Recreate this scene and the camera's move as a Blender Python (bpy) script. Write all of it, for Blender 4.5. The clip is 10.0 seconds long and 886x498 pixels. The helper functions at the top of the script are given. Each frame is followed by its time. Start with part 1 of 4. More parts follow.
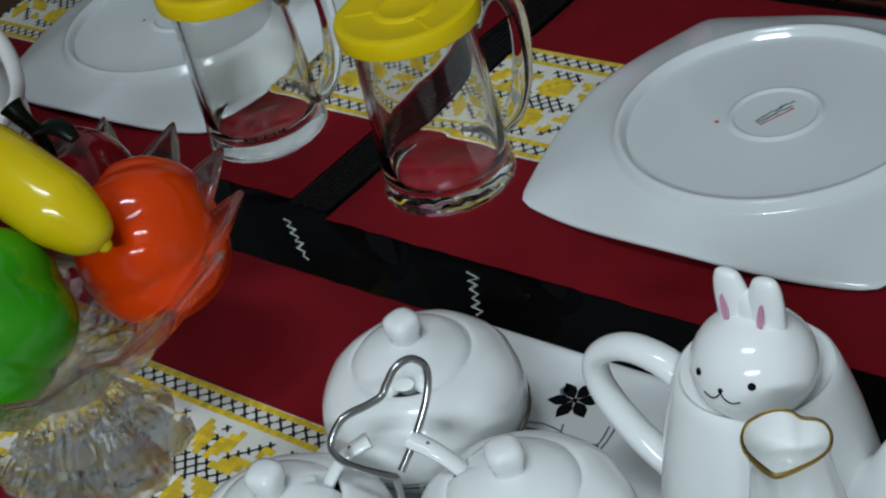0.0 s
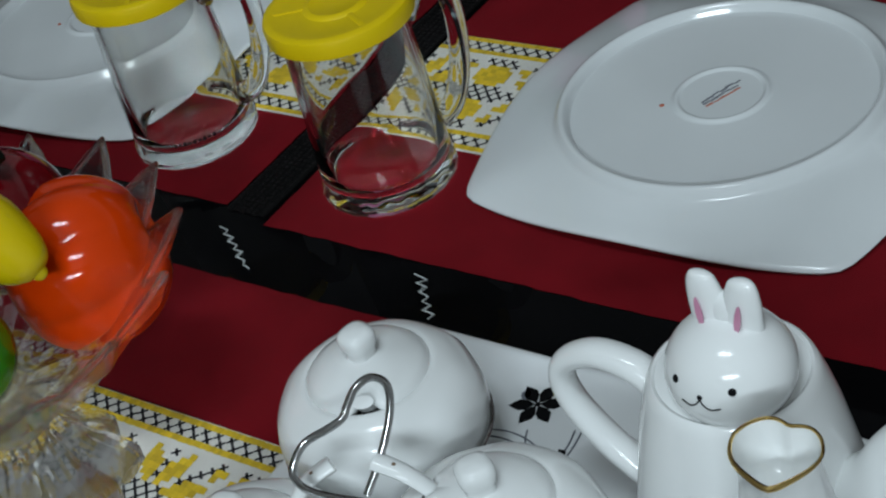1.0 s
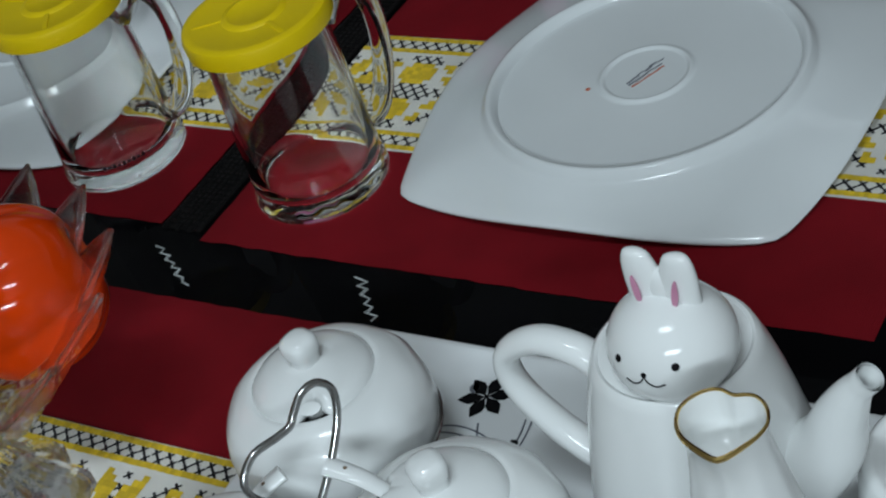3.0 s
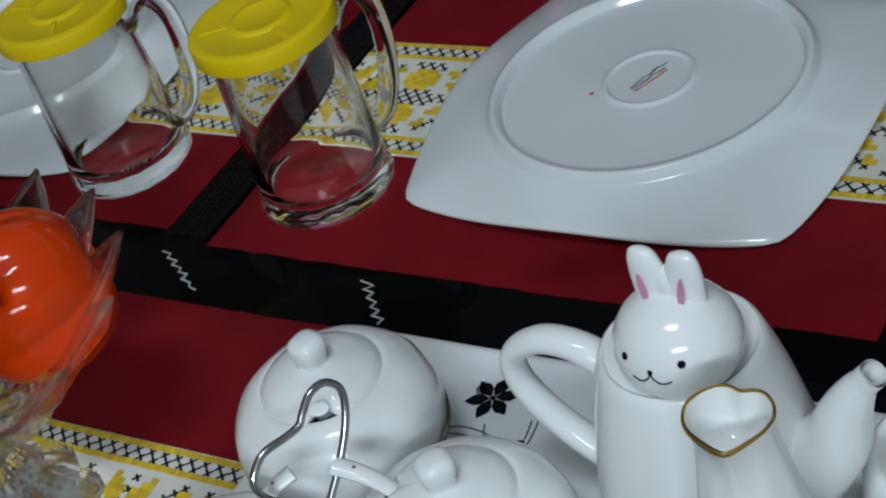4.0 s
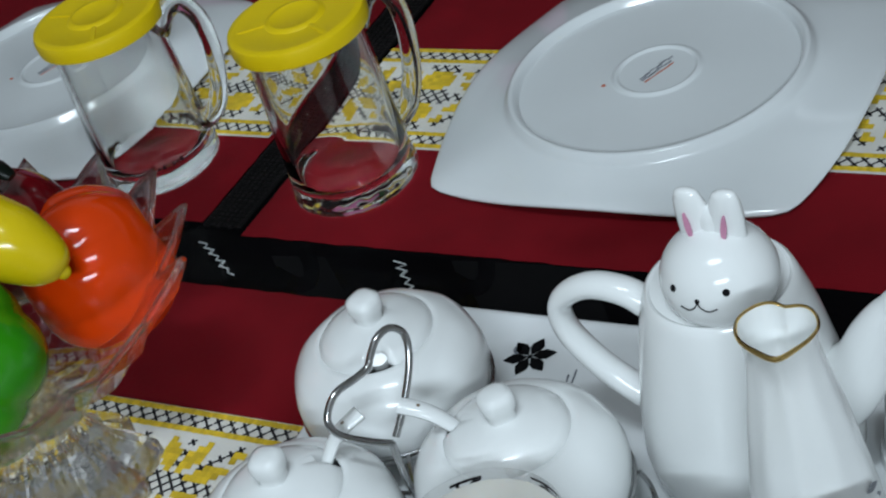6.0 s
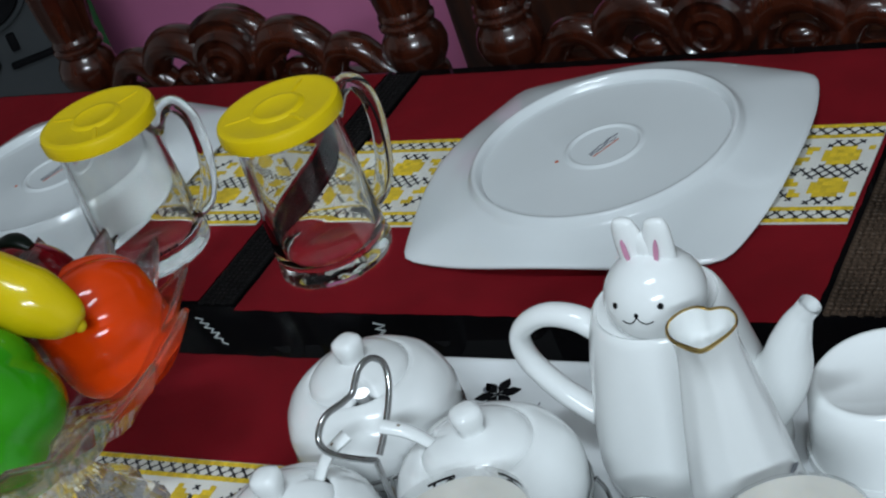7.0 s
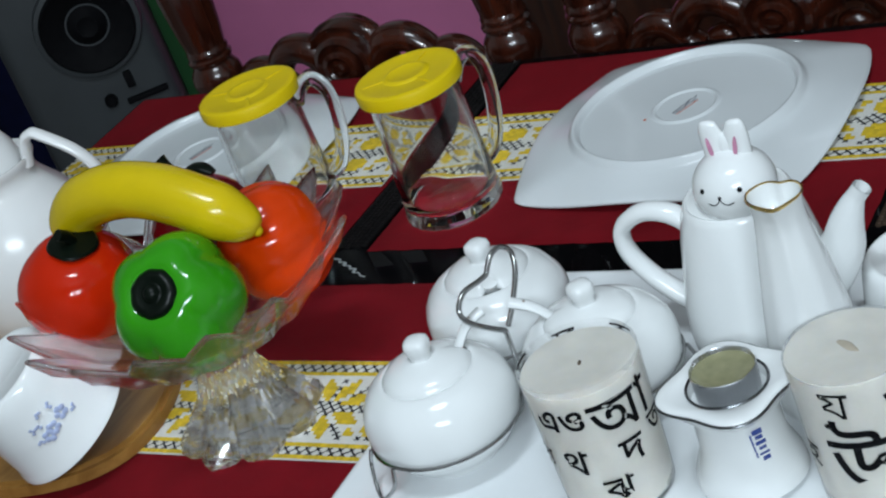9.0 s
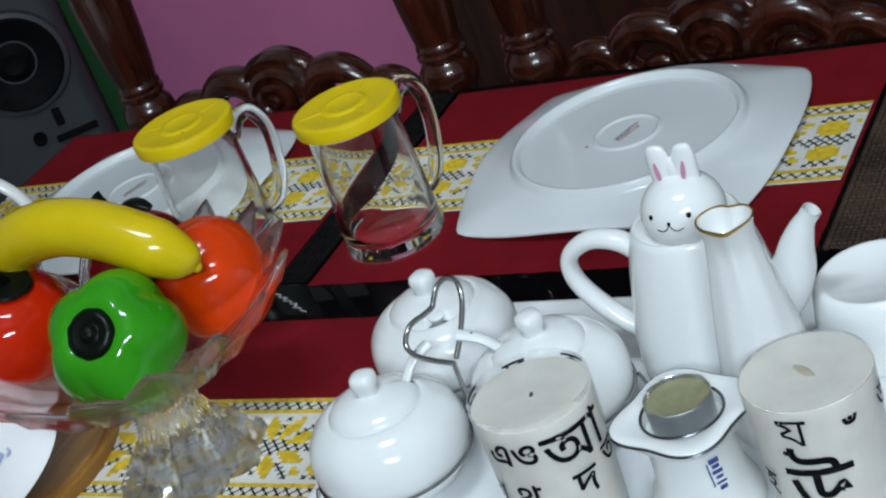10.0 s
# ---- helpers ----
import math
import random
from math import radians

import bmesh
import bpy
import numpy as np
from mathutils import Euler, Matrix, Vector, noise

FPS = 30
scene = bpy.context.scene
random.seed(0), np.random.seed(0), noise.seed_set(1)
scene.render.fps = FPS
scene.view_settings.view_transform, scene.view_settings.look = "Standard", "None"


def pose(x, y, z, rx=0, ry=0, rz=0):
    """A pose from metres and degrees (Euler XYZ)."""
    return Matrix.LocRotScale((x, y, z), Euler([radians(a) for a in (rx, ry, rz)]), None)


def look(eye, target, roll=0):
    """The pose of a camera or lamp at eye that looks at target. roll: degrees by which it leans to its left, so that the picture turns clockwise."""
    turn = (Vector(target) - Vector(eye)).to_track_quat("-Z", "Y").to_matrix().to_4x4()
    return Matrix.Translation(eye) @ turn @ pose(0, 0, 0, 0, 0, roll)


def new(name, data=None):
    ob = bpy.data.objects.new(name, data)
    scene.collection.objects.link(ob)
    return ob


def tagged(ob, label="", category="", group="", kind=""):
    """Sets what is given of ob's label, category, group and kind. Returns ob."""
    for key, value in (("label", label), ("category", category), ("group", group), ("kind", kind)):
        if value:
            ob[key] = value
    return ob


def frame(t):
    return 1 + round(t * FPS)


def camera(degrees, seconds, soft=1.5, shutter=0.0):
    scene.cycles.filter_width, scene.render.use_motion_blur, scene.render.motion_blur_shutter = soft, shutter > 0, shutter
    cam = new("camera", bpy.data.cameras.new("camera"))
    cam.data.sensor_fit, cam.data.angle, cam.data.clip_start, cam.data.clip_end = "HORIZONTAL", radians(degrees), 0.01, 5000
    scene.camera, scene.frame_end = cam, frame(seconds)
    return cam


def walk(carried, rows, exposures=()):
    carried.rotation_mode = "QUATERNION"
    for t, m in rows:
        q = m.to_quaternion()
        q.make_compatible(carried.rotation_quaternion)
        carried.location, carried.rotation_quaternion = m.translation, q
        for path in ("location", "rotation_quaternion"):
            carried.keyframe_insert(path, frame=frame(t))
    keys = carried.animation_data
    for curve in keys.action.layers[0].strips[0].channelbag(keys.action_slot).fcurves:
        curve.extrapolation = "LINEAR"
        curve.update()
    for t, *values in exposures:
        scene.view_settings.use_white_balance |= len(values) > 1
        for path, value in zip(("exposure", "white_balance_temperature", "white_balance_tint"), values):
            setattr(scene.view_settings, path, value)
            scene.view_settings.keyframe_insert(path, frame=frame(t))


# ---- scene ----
cam = camera(29.28, 10.0, soft=2.2)
PATH = [
    (0, (0.7172, -0.5753, 0.5839), (0.1126, -0.0167, 0.0161), -15.89),
    (0.2, (0.7070, -0.5664, 0.5833), (0.1152, 0.0083, 0.0181), -16.96),
    (0.5, (0.694, -0.5582, 0.5825), (0.1172, 0.0211, 0.0065), -17.69),
    (0.7, (0.6880, -0.5569, 0.5822), (0.1183, 0.0223, -0.0009), -17.55),
    (1, (0.6824, -0.5565, 0.5821), (0.1187, 0.0198, -0.0096), -17.25),
    (1.5, (0.6786, -0.5595, 0.5848), (0.1322, 0.0246, -0.0155), -17.82),
    (2, (0.6842, -0.5558, 0.5837), (0.1469, 0.0346, -0.0187), -19.39),
    (2.5, (0.6854, -0.5508, 0.5762), (0.1447, 0.0407, -0.022), -20.39),
    (2.7, (0.6856, -0.5513, 0.5763), (0.1457, 0.0401, -0.0226), -20.52),
    (3.8, (0.6877, -0.5614, 0.5777), (0.1483, 0.0358, -0.0159), -20.71),
    (4, (0.6878, -0.5619, 0.5778), (0.1477, 0.0355, -0.015), -20.72),
    (4.5, (0.6848, -0.5538, 0.5703), (0.1442, 0.046, -0.0196), -20.78),
    (5, (0.686, -0.5585, 0.5708), (0.1456, 0.0431, -0.0174), -20.8),
    (5.2, (0.6854, -0.5701, 0.5761), (0.1475, 0.0338, -0.012), -20.41),
    (6.3, (0.6845, -0.6893, 0.5977), (0.182, -0.0292, 0.0393), -20.25),
    (6.5, (0.6967, -0.7084, 0.6023), (0.2019, -0.0315, 0.0572), -20.4),
    (6.8, (0.7244, -0.7348, 0.6069), (0.2234, -0.0455, 0.0836), -20.20),
    (7, (0.7475, -0.7592, 0.6104), (0.2388, -0.0656, 0.1003), -20.48),
    (7.2, (0.7770, -0.7943, 0.6161), (0.2549, -0.1039, 0.1153), -20.73),
    (7.5, (0.8252, -0.8553, 0.6256), (0.2703, -0.179, 0.1411), -20.73),
    (7.7, (0.8524, -0.8921, 0.6301), (0.2774, -0.2250, 0.1564), -20.75),
    (8, (0.8712, -0.9381, 0.6356), (0.2883, -0.2707, 0.1722), -20.71),
    (8.2, (0.8711, -0.9621, 0.6400), (0.2943, -0.2880, 0.1785), -20.61),
    (8.5, (0.87, -0.9786, 0.6439), (0.2981, -0.2985, 0.1852), -20.69),
    (8.7, (0.8543, -0.9776, 0.6403), (0.2896, -0.2917, 0.1814), -20.98),
    (9, (0.8174, -0.9726, 0.6297), (0.2769, -0.2672, 0.1711), -21.46),
    (9.2, (0.8085, -0.9675, 0.6254), (0.2808, -0.2507, 0.1697), -21.55),
    (9.5, (0.8057, -0.9622, 0.6232), (0.2916, -0.237, 0.1653), -21.46),
    (10, (0.799, -0.9613, 0.6217), (0.2935, -0.2284, 0.1664), -21.32),
]
walk(cam, [(t, look(e, g, r)) for t, e, g, r in PATH],
     [(0, -0.43, 6560, 13), (2.5, -0.47, 6560, 13), (4.0, -0.46, 6540, 14), (4.5, -0.25, 6510, 14), (5.2, -0.23, 6490, 14), (6.5, -0.22, 6460, 15), (8.0, -0.11, 6460, 15), (10.0, -0.05, 6460, 15)])


# ---- world and lights ----
world = bpy.data.worlds.new("room_dark")
world.use_nodes = True
scene.world = world
world.node_tree.nodes["Background"].inputs[0].default_value = (0.6, 0.7, 0.8, 1)
world.node_tree.nodes["Background"].inputs[1].default_value = 0.025


def tube_lamp(eye, target, watts, length, width, colour):
    data = bpy.data.lights.new("tube_light", "AREA")
    data.shape, data.size, data.size_y, data.energy, data.color = "RECTANGLE", length, width, watts, colour
    ob = new("tube_light", data)
    ob.matrix_world = look(eye, target)
    return ob


tube_lamp((1.55, -2.30, 1.55), (0.25, -0.05, 0.0), 50, 1.15, 0.07, (0.77, 0.93, 1.0))
tube_lamp((0.55, -0.75, 1.98), (0.10, 0.20, 0.0), 17, 0.62, 0.16, (0.77, 0.93, 1.0))


# ---- materials ----
def nodes_of(name):
    m = bpy.data.materials.new(name)
    m.use_nodes = True
    nt = m.node_tree
    return m, nt, nt.nodes["Principled BSDF"]


def mat(name, colour, rough=0.5, metal=0.0, vary=0.12, scale=60.0, bump=0.0, bump_scale=400.0, coat=0.0, spec=0.5, sss=0.0, island=0.0, trans=0.0, ior=1.5):
    """Two scales of tone variation, roughness wear and a fine relief."""
    m, nt, p = nodes_of(name)
    p.inputs["Roughness"].default_value = rough
    p.inputs["Metallic"].default_value = metal
    p.inputs["Coat Weight"].default_value = coat
    p.inputs["Coat Roughness"].default_value = 0.04
    p.inputs["Specular IOR Level"].default_value = spec
    p.inputs["IOR"].default_value = ior
    p.inputs["Transmission Weight"].default_value = trans
    if sss:
        p.inputs["Subsurface Weight"].default_value = sss
        p.inputs["Subsurface Radius"].default_value = (0.02, 0.015, 0.01)
        p.inputs["Subsurface Scale"].default_value = 0.4
    co = nt.nodes.new("ShaderNodeTexCoord")
    n1 = nt.nodes.new("ShaderNodeTexNoise")
    n1.inputs["Scale"].default_value, n1.inputs["Detail"].default_value = scale, 6
    n2 = nt.nodes.new("ShaderNodeTexNoise")
    n2.inputs["Scale"].default_value, n2.inputs["Detail"].default_value = scale * 0.13, 3
    mixn = nt.nodes.new("ShaderNodeMath")
    mixn.operation = "ADD"
    ramp = nt.nodes.new("ShaderNodeMapRange")
    ramp.inputs["From Min"].default_value, ramp.inputs["From Max"].default_value = 0.6, 1.4
    ramp.inputs["To Min"].default_value, ramp.inputs["To Max"].default_value = 1 - vary, 1 + vary
    hsv = nt.nodes.new("ShaderNodeHueSaturation")
    hsv.inputs["Color"].default_value = (*colour, 1)
    for n in (n1, n2):
        nt.links.new(co.outputs["Object"], n.inputs["Vector"])
    nt.links.new(n1.outputs["Fac"], mixn.inputs[0])
    nt.links.new(n2.outputs["Fac"], mixn.inputs[1])
    nt.links.new(mixn.outputs[0], ramp.inputs["Value"])
    value = ramp.outputs[0]
    if island:
        geo = nt.nodes.new("ShaderNodeNewGeometry")
        r2 = nt.nodes.new("ShaderNodeMapRange")
        r2.inputs["To Min"].default_value, r2.inputs["To Max"].default_value = 1 - island, 1 + island
        nt.links.new(geo.outputs["Random Per Island"], r2.inputs["Value"])
        mul = nt.nodes.new("ShaderNodeMath")
        mul.operation = "MULTIPLY"
        nt.links.new(value, mul.inputs[0])
        nt.links.new(r2.outputs[0], mul.inputs[1])
        value = mul.outputs[0]
    nt.links.new(value, hsv.inputs["Value"])
    nt.links.new(hsv.outputs["Color"], p.inputs["Base Color"])
    rr = nt.nodes.new("ShaderNodeMapRange")
    rr.inputs["From Min"].default_value, rr.inputs["From Max"].default_value = 0.6, 1.4
    rr.inputs["To Min"].default_value, rr.inputs["To Max"].default_value = rough * 0.8, min(1, rough * 1.2)
    nt.links.new(mixn.outputs[0], rr.inputs["Value"])
    nt.links.new(rr.outputs[0], p.inputs["Roughness"])
    if bump:
        n3 = nt.nodes.new("ShaderNodeTexNoise")
        n3.inputs["Scale"].default_value, n3.inputs["Detail"].default_value = bump_scale, 4
        nt.links.new(co.outputs["Object"], n3.inputs["Vector"])
        b = nt.nodes.new("ShaderNodeBump")
        b.inputs["Strength"].default_value, b.inputs["Distance"].default_value = bump, 0.0006
        nt.links.new(n3.outputs["Fac"], b.inputs["Height"])
        nt.links.new(b.outputs["Normal"], p.inputs["Normal"])
    return m


def cloth(name, colour, thread=0.0011, strength=0.5, second=None, rough=0.9):
    """A plain weave: two crossed wave bands, threads catching light differently, with slubs and pale lint."""
    m, nt, p = nodes_of(name)
    p.inputs["Roughness"].default_value = rough
    p.inputs["Specular IOR Level"].default_value = 0.12
    co = nt.nodes.new("ShaderNodeTexCoord")
    waves = []
    for axis in ("X", "Y"):
        w = nt.nodes.new("ShaderNodeTexWave")
        w.bands_direction = axis
        w.inputs["Scale"].default_value = 1 / thread / 3.18
        w.inputs["Distortion"].default_value = 1.2
        w.inputs["Detail Scale"].default_value = 3
        nt.links.new(co.outputs["Object"], w.inputs["Vector"])
        waves.append(w)
    mx = nt.nodes.new("ShaderNodeMath")
    mx.operation = "MULTIPLY"
    nt.links.new(waves[0].outputs["Fac"], mx.inputs[0])
    nt.links.new(waves[1].outputs["Fac"], mx.inputs[1])
    n2 = nt.nodes.new("ShaderNodeTexNoise")
    n2.inputs["Scale"].default_value, n2.inputs["Detail"].default_value = 22, 9
    nt.links.new(co.outputs["Object"], n2.inputs["Vector"])
    add = nt.nodes.new("ShaderNodeMath")
    add.operation = "MULTIPLY_ADD"
    nt.links.new(mx.outputs[0], add.inputs[0])
    add.inputs[1].default_value = 0.5
    nt.links.new(n2.outputs["Fac"], add.inputs[2])
    ramp = nt.nodes.new("ShaderNodeValToRGB")
    ramp.color_ramp.elements[0].position, ramp.color_ramp.elements[1].position = 0.3, 1.0
    lo = second or [c * 0.72 for c in colour]
    ramp.color_ramp.elements[0].color = (*lo, 1)
    ramp.color_ramp.elements[1].color = (*[min(1, c * 1.12) for c in colour], 1)
    nt.links.new(add.outputs[0], ramp.inputs["Fac"])
    nt.links.new(ramp.outputs["Color"], p.inputs["Base Color"])
    b = nt.nodes.new("ShaderNodeBump")
    b.inputs["Strength"].default_value, b.inputs["Distance"].default_value = strength, 0.0004
    nt.links.new(mx.outputs[0], b.inputs["Height"])
    nt.links.new(b.outputs["Normal"], p.inputs["Normal"])
    return m


def wood(name, dark, light, scale=9.0, rough=0.25, coat=0.6, stretch=(1, 1, 0.12)):
    m, nt, p = nodes_of(name)
    p.inputs["Roughness"].default_value, p.inputs["Coat Weight"].default_value = rough, coat
    p.inputs["Coat Roughness"].default_value = 0.08
    co = nt.nodes.new("ShaderNodeTexCoord")
    mp = nt.nodes.new("ShaderNodeMapping")
    mp.inputs["Scale"].default_value = stretch
    n = nt.nodes.new("ShaderNodeTexNoise")
    n.inputs["Scale"].default_value, n.inputs["Detail"].default_value, n.inputs["Distortion"].default_value = scale * 6, 8, 1.5
    ramp = nt.nodes.new("ShaderNodeValToRGB")
    ramp.color_ramp.elements[0].position, ramp.color_ramp.elements[1].position = 0.32, 0.7
    ramp.color_ramp.elements[0].color, ramp.color_ramp.elements[1].color = (*dark, 1), (*light, 1)
    nt.links.new(co.outputs["Object"], mp.inputs["Vector"])
    nt.links.new(mp.outputs[0], n.inputs["Vector"])
    nt.links.new(n.outputs["Fac"], ramp.inputs["Fac"])
    nt.links.new(ramp.outputs["Color"], p.inputs["Base Color"])
    b = nt.nodes.new("ShaderNodeBump")
    b.inputs["Strength"].default_value, b.inputs["Distance"].default_value = 0.15, 0.0005
    nt.links.new(n.outputs["Fac"], b.inputs["Height"])
    nt.links.new(b.outputs["Normal"], p.inputs["Normal"])
    return m


def glass(name, tint=(1, 1, 1), rough=0.0, bump=0.0, bscale=40.0, ior=1.48):
    m, nt, p = nodes_of(name)
    p.inputs["Base Color"].default_value = (*tint, 1)
    p.inputs["Roughness"].default_value, p.inputs["IOR"].default_value = rough, ior
    p.inputs["Transmission Weight"].default_value = 1.0
    co = nt.nodes.new("ShaderNodeTexCoord")
    n = nt.nodes.new("ShaderNodeTexNoise")
    n.inputs["Scale"].default_value = bscale
    nt.links.new(co.outputs["Object"], n.inputs["Vector"])
    b = nt.nodes.new("ShaderNodeBump")
    b.inputs["Strength"].default_value, b.inputs["Distance"].default_value = bump, 0.001
    nt.links.new(n.outputs["Fac"], b.inputs["Height"])
    nt.links.new(b.outputs["Normal"], p.inputs["Normal"])
    return m


PORCELAIN = mat("white_porcelain", (0.825, 0.84, 0.835), 0.15, vary=0.025, scale=20, bump=0.05, bump_scale=60, coat=0.12, spec=0.38)
PLATE = mat("plate_porcelain", (0.705, 0.735, 0.745), 0.16, vary=0.03, scale=16, bump=0.04, bump_scale=50, coat=0.3)
TRAYMAT = mat("tray_glaze", (0.78, 0.80, 0.81), 0.18, vary=0.03, scale=20, coat=0.3)
PITCHERMAT = mat("pitcher_plastic", (0.80, 0.80, 0.79), 0.22, vary=0.03, scale=20)
BLACKTOP = mat("black_glass_top", (0.0025, 0.0025, 0.003), 0.0, vary=0.3, scale=30, spec=0.05)
BLACKWOOD = mat("black_table_edge", (0.012, 0.010, 0.010), 0.3, vary=0.3, scale=30)
RED = cloth("red_cotton", (0.208, 0.0055, 0.011), 0.0013, 0.9)
WHITECLOTH = cloth("white_band_cotton", (0.70, 0.69, 0.64), 0.0010, 0.4, second=(0.56, 0.54, 0.50))
YELLOWTHREAD = mat("yellow_stitching", (0.62, 0.42, 0.015), 0.8, vary=0.2, scale=500, bump=0.8, bump_scale=1500, island=0.18)
BLACKTHREAD = mat("black_stitching", (0.016, 0.016, 0.020), 0.8, vary=0.2, scale=500, island=0.3)
BROWNWEAVE = cloth("brown_woven_mat", (0.085, 0.055, 0.038), 0.004, 1.0, second=(0.016, 0.011, 0.008), rough=0.4)
BLACKWEAVE = cloth("black_woven_runner", (0.007, 0.006, 0.006), 0.004, 1.0, second=(0.002, 0.002, 0.002), rough=0.7)
LID = mat("yellow_plastic", (0.76, 0.545, 0.002), 0.42, vary=0.06, scale=40, bump=0.15, bump_scale=250, spec=0.3)
MUGGLASS = glass("clear_mug_glass", (0.93, 0.935, 0.92), 0.0, 0.10, 45)
CRYSTAL = glass("cut_crystal", (0.90, 0.90, 0.91), 0.03, 0.20, 80, 1.42)


def thin_blades(m, share, tint):
    """Thin cut blades: a good part of the light goes straight through."""
    nt = m.node_tree
    out = next(n for n in nt.nodes if n.type == "OUTPUT_MATERIAL")
    solid = out.inputs["Surface"].links[0].from_socket
    clear = nt.nodes.new("ShaderNodeBsdfTransparent")
    clear.inputs["Color"].default_value = (*tint, 1)
    mix = nt.nodes.new("ShaderNodeMixShader")
    mix.inputs[0].default_value = share
    nt.links.new(solid, mix.inputs[1])
    nt.links.new(clear.outputs[0], mix.inputs[2])
    nt.links.new(mix.outputs[0], out.inputs["Surface"])


thin_blades(CRYSTAL, 0.40, (0.91, 0.91, 0.92))
FOOTGLASS = glass("cut_crystal_foot", (0.97, 0.97, 0.965), 0.0, 0.25, 60, 1.50)
thin_blades(FOOTGLASS, 0.16, (0.92, 0.92, 0.92))
VOTIVE = glass("candle_glass", (0.98, 0.985, 0.98), 0.0, 0.03, 40, 1.12)
thin_blades(VOTIVE, 0.60, (0.99, 0.99, 0.99))
WAX = mat("ivory_wax", (0.64, 0.615, 0.56), 0.40, vary=0.16, scale=45, bump=0.25, bump_scale=180, sss=0.25)
TEAWAX = mat("old_tealight_wax", (0.27, 0.26, 0.15), 0.16, vary=0.2, scale=140, bump=0.2, bump_scale=160)
SOOT = mat("soot_in_wax", (0.44, 0.38, 0.30), 0.6, vary=0.2, scale=200)
SPECK = mat("brown_glaze_speck", (0.16, 0.10, 0.05), 0.4, vary=0.2)
WICK = mat("charred_wick", (0.10, 0.08, 0.06), 0.9)
INK = mat("black_letter_ink", (0.004, 0.004, 0.005), 0.6, vary=0.1, spec=0.08)
BLUEINK = mat("blue_label_ink", (0.02, 0.05, 0.26), 0.4, vary=0.1)
ALU = mat("tealight_aluminium", (0.62, 0.63, 0.65), 0.30, 1.0, vary=0.08, scale=200, bump=0.2, bump_scale=400)
CHROME = mat("rack_steel", (0.40, 0.40, 0.40), 0.18, 1.0, vary=0.08, scale=200)
GOLD = mat("gold_rim", (0.80, 0.56, 0.20), 0.16, 1.0, vary=0.15, scale=300)
SILVERLINE = mat("silver_rim_line", (0.20, 0.21, 0.22), 0.25, 1.0, vary=0.2, scale=300)
PINK = mat("pink_ear_glaze", (0.60, 0.26, 0.39), 0.15, vary=0.1)
GREYMARK = mat("grey_maker_mark", (0.16, 0.17, 0.20), 0.4)
REDMARK = mat("red_maker_mark", (0.50, 0.12, 0.06), 0.4)
LEAFBLUE = mat("blue_flower_glaze", (0.40, 0.46, 0.66), 0.15, vary=0.3, scale=300)
TOMATO = mat("tomato_red_lacquer", (0.53, 0.018, 0.002), 0.09, vary=0.14, scale=26, coat=0.0, bump=0.06, bump_scale=60, spec=0.34)
PUMPKIN = mat("orange_red_lacquer", (0.64, 0.043, 0.0012), 0.10, vary=0.16, scale=26, coat=0.0, bump=0.06, bump_scale=60, spec=0.34)
APPLE = mat("dark_red_lacquer", (0.16, 0.003, 0.007), 0.12, vary=0.3, scale=24, coat=0.3)
PEPPER = mat("green_lacquer", (0.026, 0.27, 0.006), 0.10, vary=0.30, scale=20, coat=0.0, spec=0.45, bump=0.03, bump_scale=60)
BANANA = mat("yellow_lacquer", (0.62, 0.45, 0.003), 0.15, vary=0.14, scale=22, coat=0.0, spec=0.45, bump=0.04, bump_scale=70)
STEM = mat("blackish_green_stem", (0.0025, 0.005, 0.003), 0.30, vary=0.4, scale=80, coat=0.0, bump=0.3, bump_scale=120, spec=0.15)
BOARD = wood("honey_wood", (0.24, 0.105, 0.018), (0.40, 0.20, 0.045), 8, 0.5, 0.1, (1, 0.15, 1))
CHAIRWOOD = wood("mahogany_chair_wood", (0.014, 0.003, 0.0015), (0.060, 0.012, 0.005), 7, 0.22, 0.4)
DOORWOOD = wood("reddish_wardrobe_wood", (0.016, 0.004, 0.0025), (0.060, 0.016, 0.006), 4, 0.3, 0.4)
PINKWALL = mat("pink_wall_paint", (0.86, 0.25, 0.49), 0.7, vary=0.06, scale=12, bump=0.25, bump_scale=90)
CREAM = mat("pale_wall_paint", (0.62, 0.60, 0.58), 0.8, vary=0.05, scale=8)
CEIL = mat("ceiling_paint", (0.72, 0.72, 0.70), 0.9, vary=0.04, scale=6)
FLOORTILE = mat("grey_floor_tile", (0.20, 0.19, 0.18), 0.3, vary=0.15, scale=14)
GREYPLASTIC = mat("grey_plastic_cabinet", (0.040, 0.046, 0.050), 0.55, vary=0.25, scale=9)
DARKPLASTIC = mat("dark_speaker_cone", (0.003, 0.003, 0.004), 0.75, vary=0.2, scale=60, spec=0.15)
GREENCURTAIN = mat("dark_green_curtain_cloth", (0.014, 0.09, 0.024), 0.8, vary=0.2, scale=50)
NAVY = mat("navy_cloth", (0.006, 0.008, 0.034), 0.9, vary=0.3, scale=40, spec=0.1)
CARD = mat("brown_cardboard", (0.085, 0.050, 0.022), 0.8, vary=0.15, scale=30)


# pale colour standing in for the zigzag reflections on the tabletop
GLINT = mat("table_glint_white", (0.66, 0.70, 0.70), 0.35, vary=0.25, scale=300)
CLEAR = (MUGGLASS, CRYSTAL, FOOTGLASS, VOTIVE)


# ---- mesh helpers ----
def thing(name, label, category, m=None, group=""):
    ob = new(name)
    ob.matrix_world = m or Matrix()
    return tagged(ob, label, category, group)


